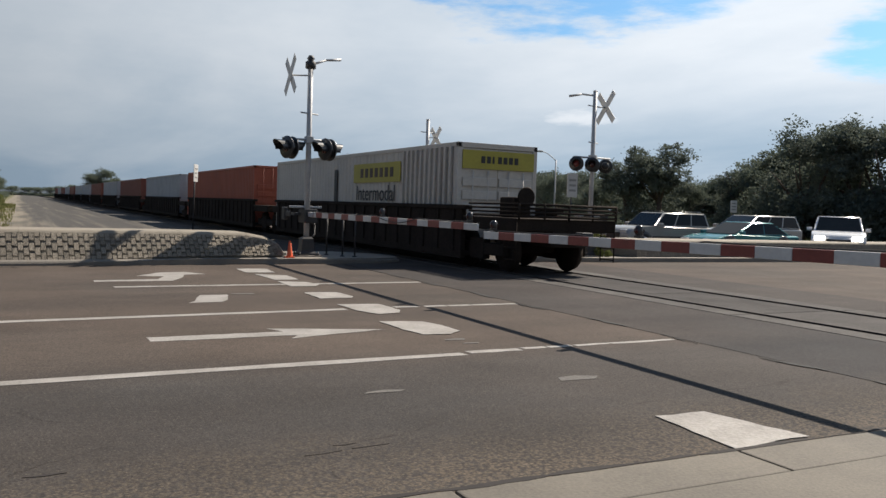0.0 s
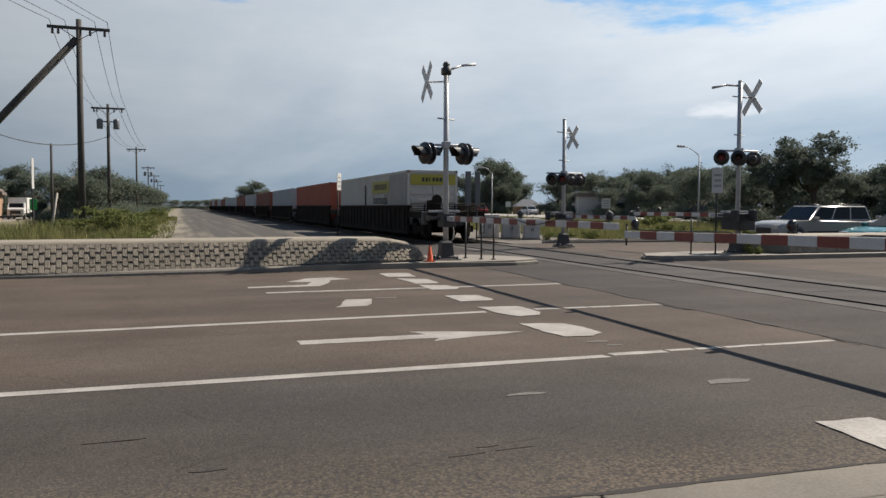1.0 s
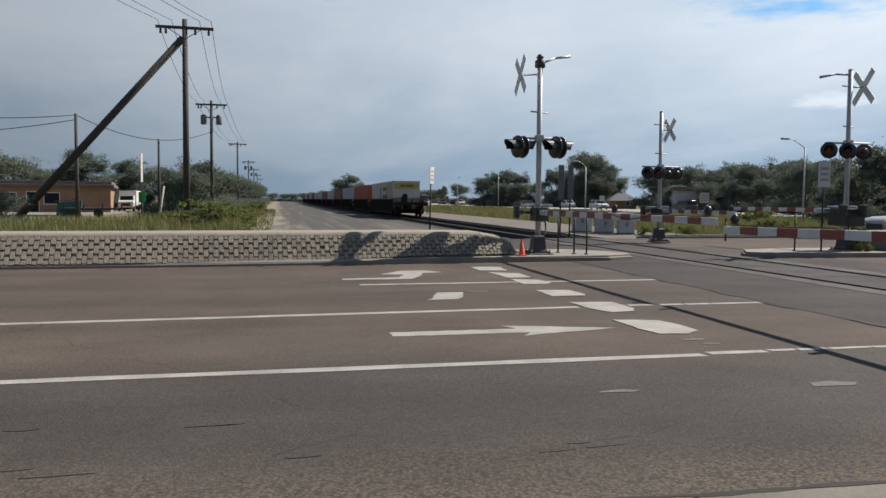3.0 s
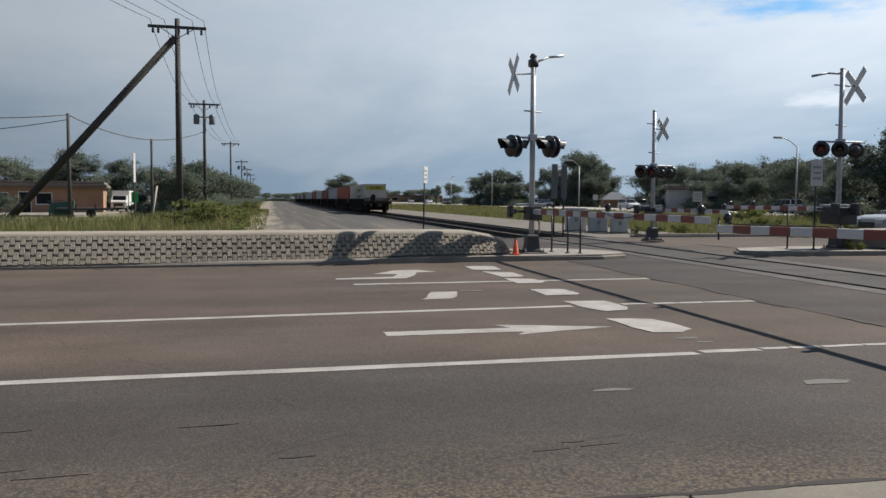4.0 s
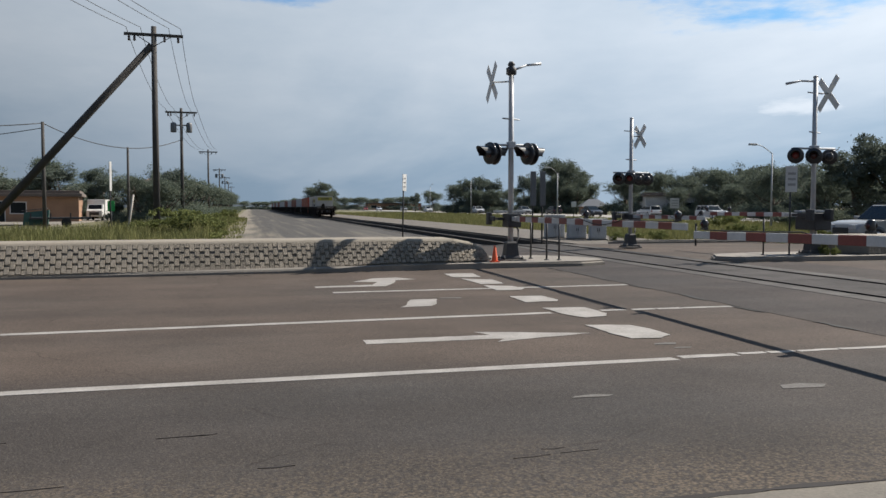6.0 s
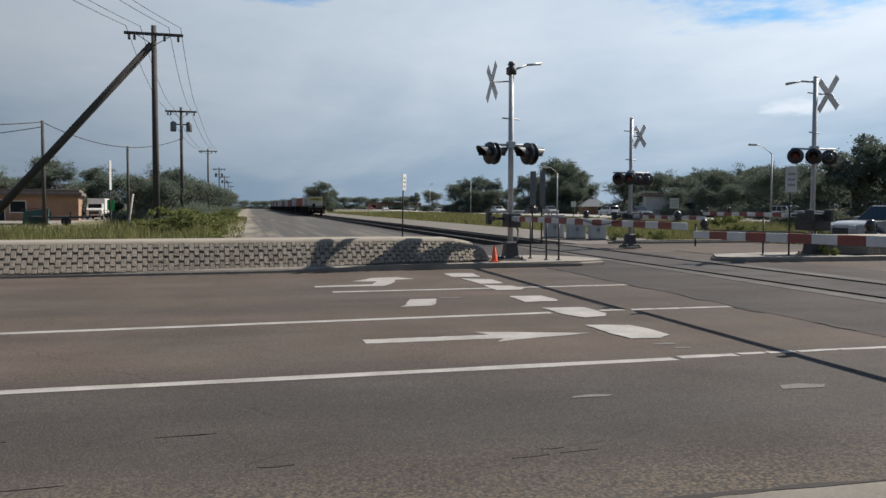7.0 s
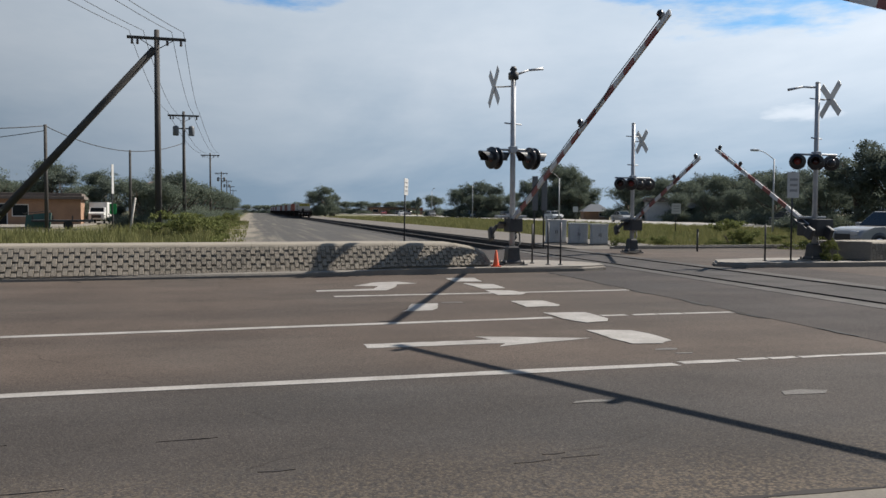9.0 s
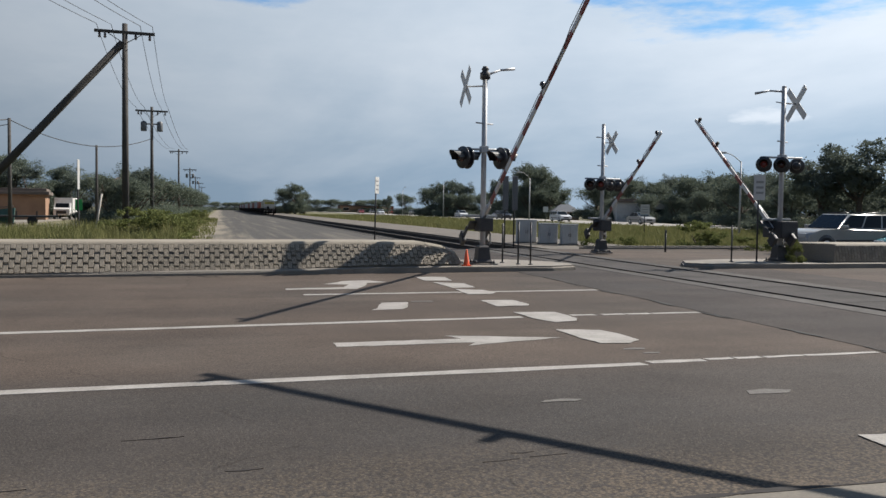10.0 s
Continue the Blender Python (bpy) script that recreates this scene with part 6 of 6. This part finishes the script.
# trees and tall shrubs along the poles, and behind the brick building
for k, b, d, h in ((2, -6.9, 74, 4.2), (1, -5.7, 80, 5.2), (2, -5.3, 72, 3.8), (2, -4.6, 90, 5.0), (2, -4.0, 100, 4.8), (2, -3.5, 112, 4.8), (2, -3.0, 128, 4.8), (2, -2.6, 145, 4.8), (2, -2.2, 165, 5.0), (2, -1.9, 190, 5.0), (2, -1.6, 220, 5.2), (2, -1.4, 260, 5.6), (2, -1.2, 320, 6.0), (0, -12.3, 120, 8.0), (1, -11.4, 118, 7.0), (0, -9.5, 125, 7.0), (1, -8.9, 122, 5.8), (2, -15.2, 125, 6.2), (2, -14.2, 130, 5.4), (2, -17.0, 100, 6.5), (2, -10.6, 128, 5.0)):
    plant_tree(k, b, d, h, 1.2)
plant_tree(2, -16.6, 42, 1.9, 1.0)
for ob in list(TREES):
    ob.matrix_basis = pose(*spot(70 + 4 * TREES.index(ob), 90), -0.24)

SHRUBS = []
for k in range(2):
    sh = thing("shrub", pose(0, 0, 0), "pale green bushy roadside shrub", "shrub", "shrubs")
    c = new("leaves", foliage_mesh("leaves", LEAF[2], 60 + k, 1.5, 2.6, 110, 50, 0.06, 0.0, 0.8, 6))
    c.parent = sh
    bm = bmesh.new()
    for j in range(6):
        a = j * 1.05
        tube(bm, (0, 0, 0), (0.5 * math.cos(a), 0.5 * math.sin(a), 0.8), 0.025, 0.01, 6)
    part("stems", bm, M["bark"], sh)
    SHRUBS.append(sh)
for k, (b, d, s) in enumerate(((-4.6, 41, 1.0), (-3.7, 39, 0.95), (-5.6, 40, 0.7), (-2.6, 44, 0.7), (-3.0, 52, 0.7), (-2.2, 64, 0.75), (-1.7, 76, 0.8), (-1.4, 92, 0.9), (25.8, 33, 0.42), (27.6, 36, 0.4), (32.2, 37, 0.85), (33.0, 36.5, 0.6), (37, 34, 0.6), (39.6, 36, 0.6), (-6.5, 42, 0.6), (24.9, 36, 0.35))):
    x, y = spot(b, d)
    copy_thing(SHRUBS[k % 2], pose(x, y, -0.22, 0, 0, k * 77) @ Matrix.Diagonal((s, s, s, 1)))
copy_thing(SHRUBS[1], pose(14.62, 18.75, 0.10, 0, 0, 50) @ Matrix.Diagonal((0.2, 0.2, 0.42, 1)))
for k, sh in enumerate(SHRUBS):
    sh.matrix_basis = pose(*spot(35 + 6 * k, 34), -0.22) @ Matrix.Diagonal((0.5, 0.5, 0.5, 1))


def grass(name, seed, n, region, height, label, width=0.02):
    """Blades scattered over a region: a function of two uniform numbers."""
    rng = np.random.default_rng(seed)
    u, v = rng.random(n), rng.random(n)
    x, y = region(u, v)
    clump = np.array([noise.noise(Vector((a * 0.35, b * 0.35, seed))) for a, b in zip(x, y)])
    keep = clump > -0.25
    x, y, clump = x[keep], y[keep], clump[keep]
    n = len(x)
    h = height * rng.uniform(0.5, 1.15, n) * (0.75 + 0.8 * np.clip(clump, -0.25, 0.6))
    a = rng.uniform(0, math.pi, n)
    wd = width * rng.uniform(0.7, 1.5, n) * (1 + np.hypot(x, y) / 60)
    lean = rng.normal(0, 0.25, (n, 2)) * h[:, None]
    p = np.zeros((n, 3, 3))
    p[:, 0] = np.stack([x - np.cos(a) * wd, y - np.sin(a) * wd, np.full(n, -0.22)], 1)
    p[:, 1] = np.stack([x + np.cos(a) * wd, y + np.sin(a) * wd, np.full(n, -0.22)], 1)
    p[:, 2] = np.stack([x + lean[:, 0], y + lean[:, 1], h - 0.2], 1)
    me = bpy.data.meshes.new(name)
    me.from_pydata(p.reshape(-1, 3).tolist(), [], np.arange(3 * n).reshape(-1, 3).tolist())
    me.materials.append(GRASS)
    return tagged(new(name, me), label, "grass", kind="stuff")


grass("grass", 1, 42000, lambda u, v: (-1.8 - 26 * u, 29.3 + 16 * v ** 1.4), 0.85, "tall dry yellow-green roadside grass")
grass("grass", 2, 60000, lambda u, v: (17.5 + 29 * u, 29.9 + 60 * v ** 1.7), 0.50, "dry yellow-green grass beyond the far kerb")
grass("grass", 3, 30000, lambda u, v: (17.5 + 26 * u, 85 + 120 * v), 0.45, "dry grass along the highway", 0.03)
grass("weeds", 9, 5000, lambda u, v: (-1.8 + 1.5 * u * u, 29.4 + 80 * v ** 1.5), 0.36, "low dry weeds creeping over the dirt road's edge", 0.02)
grass("grass", 4, 12000, lambda u, v: (-1.8 - 6 * u, 45 + 90 * v), 0.8, "tall weeds along the dirt road", 0.03)


grass("weeds", 6, 900, lambda u, v: (4.2 + 1.3 * u, 3.36 + 0.08 * v), 0.05, "small dry weeds in the gutter joint", 0.004)

# far rising land at the horizon
bm = bmesh.new()
rng = random.Random(5)
prev = None
for i in range(61):
    a = radians(-60 + 2.4 * i)
    r = 1900
    hh = 7 + 4 * noise.noise(Vector((i * 0.35, 0, 3))) + (4 if -8 < -60 + 2.4 * i < 4 else 0)
    lo, hi = bm.verts.new((r * math.sin(a), r * math.cos(a), -5)), bm.verts.new((r * 1.05 * math.sin(a), r * 1.05 * math.cos(a), hh))
    if prev:
        bm.faces.new((prev[0], lo, hi, prev[1]))
    prev = (lo, hi)
tagged(part("backdrop_hills", bm, M["hill"]), "very low blue-grey hills at the horizon", "hills", kind="structure")


# ---- what moves ----
SPEED = 16.2


def arm_pose(x, y, z, angle, away):
    """A gate arm pointing along the track, away from the corner or back towards it, raised by an angle."""
    return pose(x, y, z, 0, 0, 90 if away else -90) @ pose(0, 0, 0, 0, -angle, 0)


def motions():
    for ob, y0, z in TRAIN:
        walk(ob, [(0.5 * k, pose(TRAIN_X, y0 + SPEED * 0.5 * k, z)) for k in range(21)])
    for ob, x, y, turn, speed in FAR_CARS:
        walk(ob, [(1.0 * k, pose(x, y + speed * k, -0.06, 0, 0, turn)) for k in range(11)])
    # the first two waiting cars begin to roll as the gates open
    for ob, x, y, go in ((waiting_suv, 21.7, 24.6, 0.65), (waiting_sedan, 23.1, 21.75, 0.45)):
        walk(ob, [(t, pose(x - go * u, y, 0, 0, 0, 181)) for t, u in ((0, 0), (9.0, 0), (9.5, 0.08), (9.8, 0.5), (10, 1))])
    lift = [(0.0, 0.0), (4.0, 0.0), (6.9, 0.0), (7.2, 0.6), (7.5, 3.2), (8.0, 10.4), (8.5, 16.6), (9.0, 22.8), (9.5, 28.4), (10.0, 33.9)]
    walk(arm_a, [(t, arm_pose(5.9, 18.6, 1.08, a, False)) for t, a in lift])
    walk(arm_d, [(t, arm_pose(5.9, 1.25, 1.10, a * 0.99 - 0.8, True)) for t, a in lift])
    walk(arm_b, [(t, arm_pose(14.1, 19.1, 1.15, a * 1.17, True)) for t, a in lift])
    walk(arm_c, [(t, arm_pose(12.1, 25.0, 1.05, a * 1.05, False)) for t, a in lift])


motions()
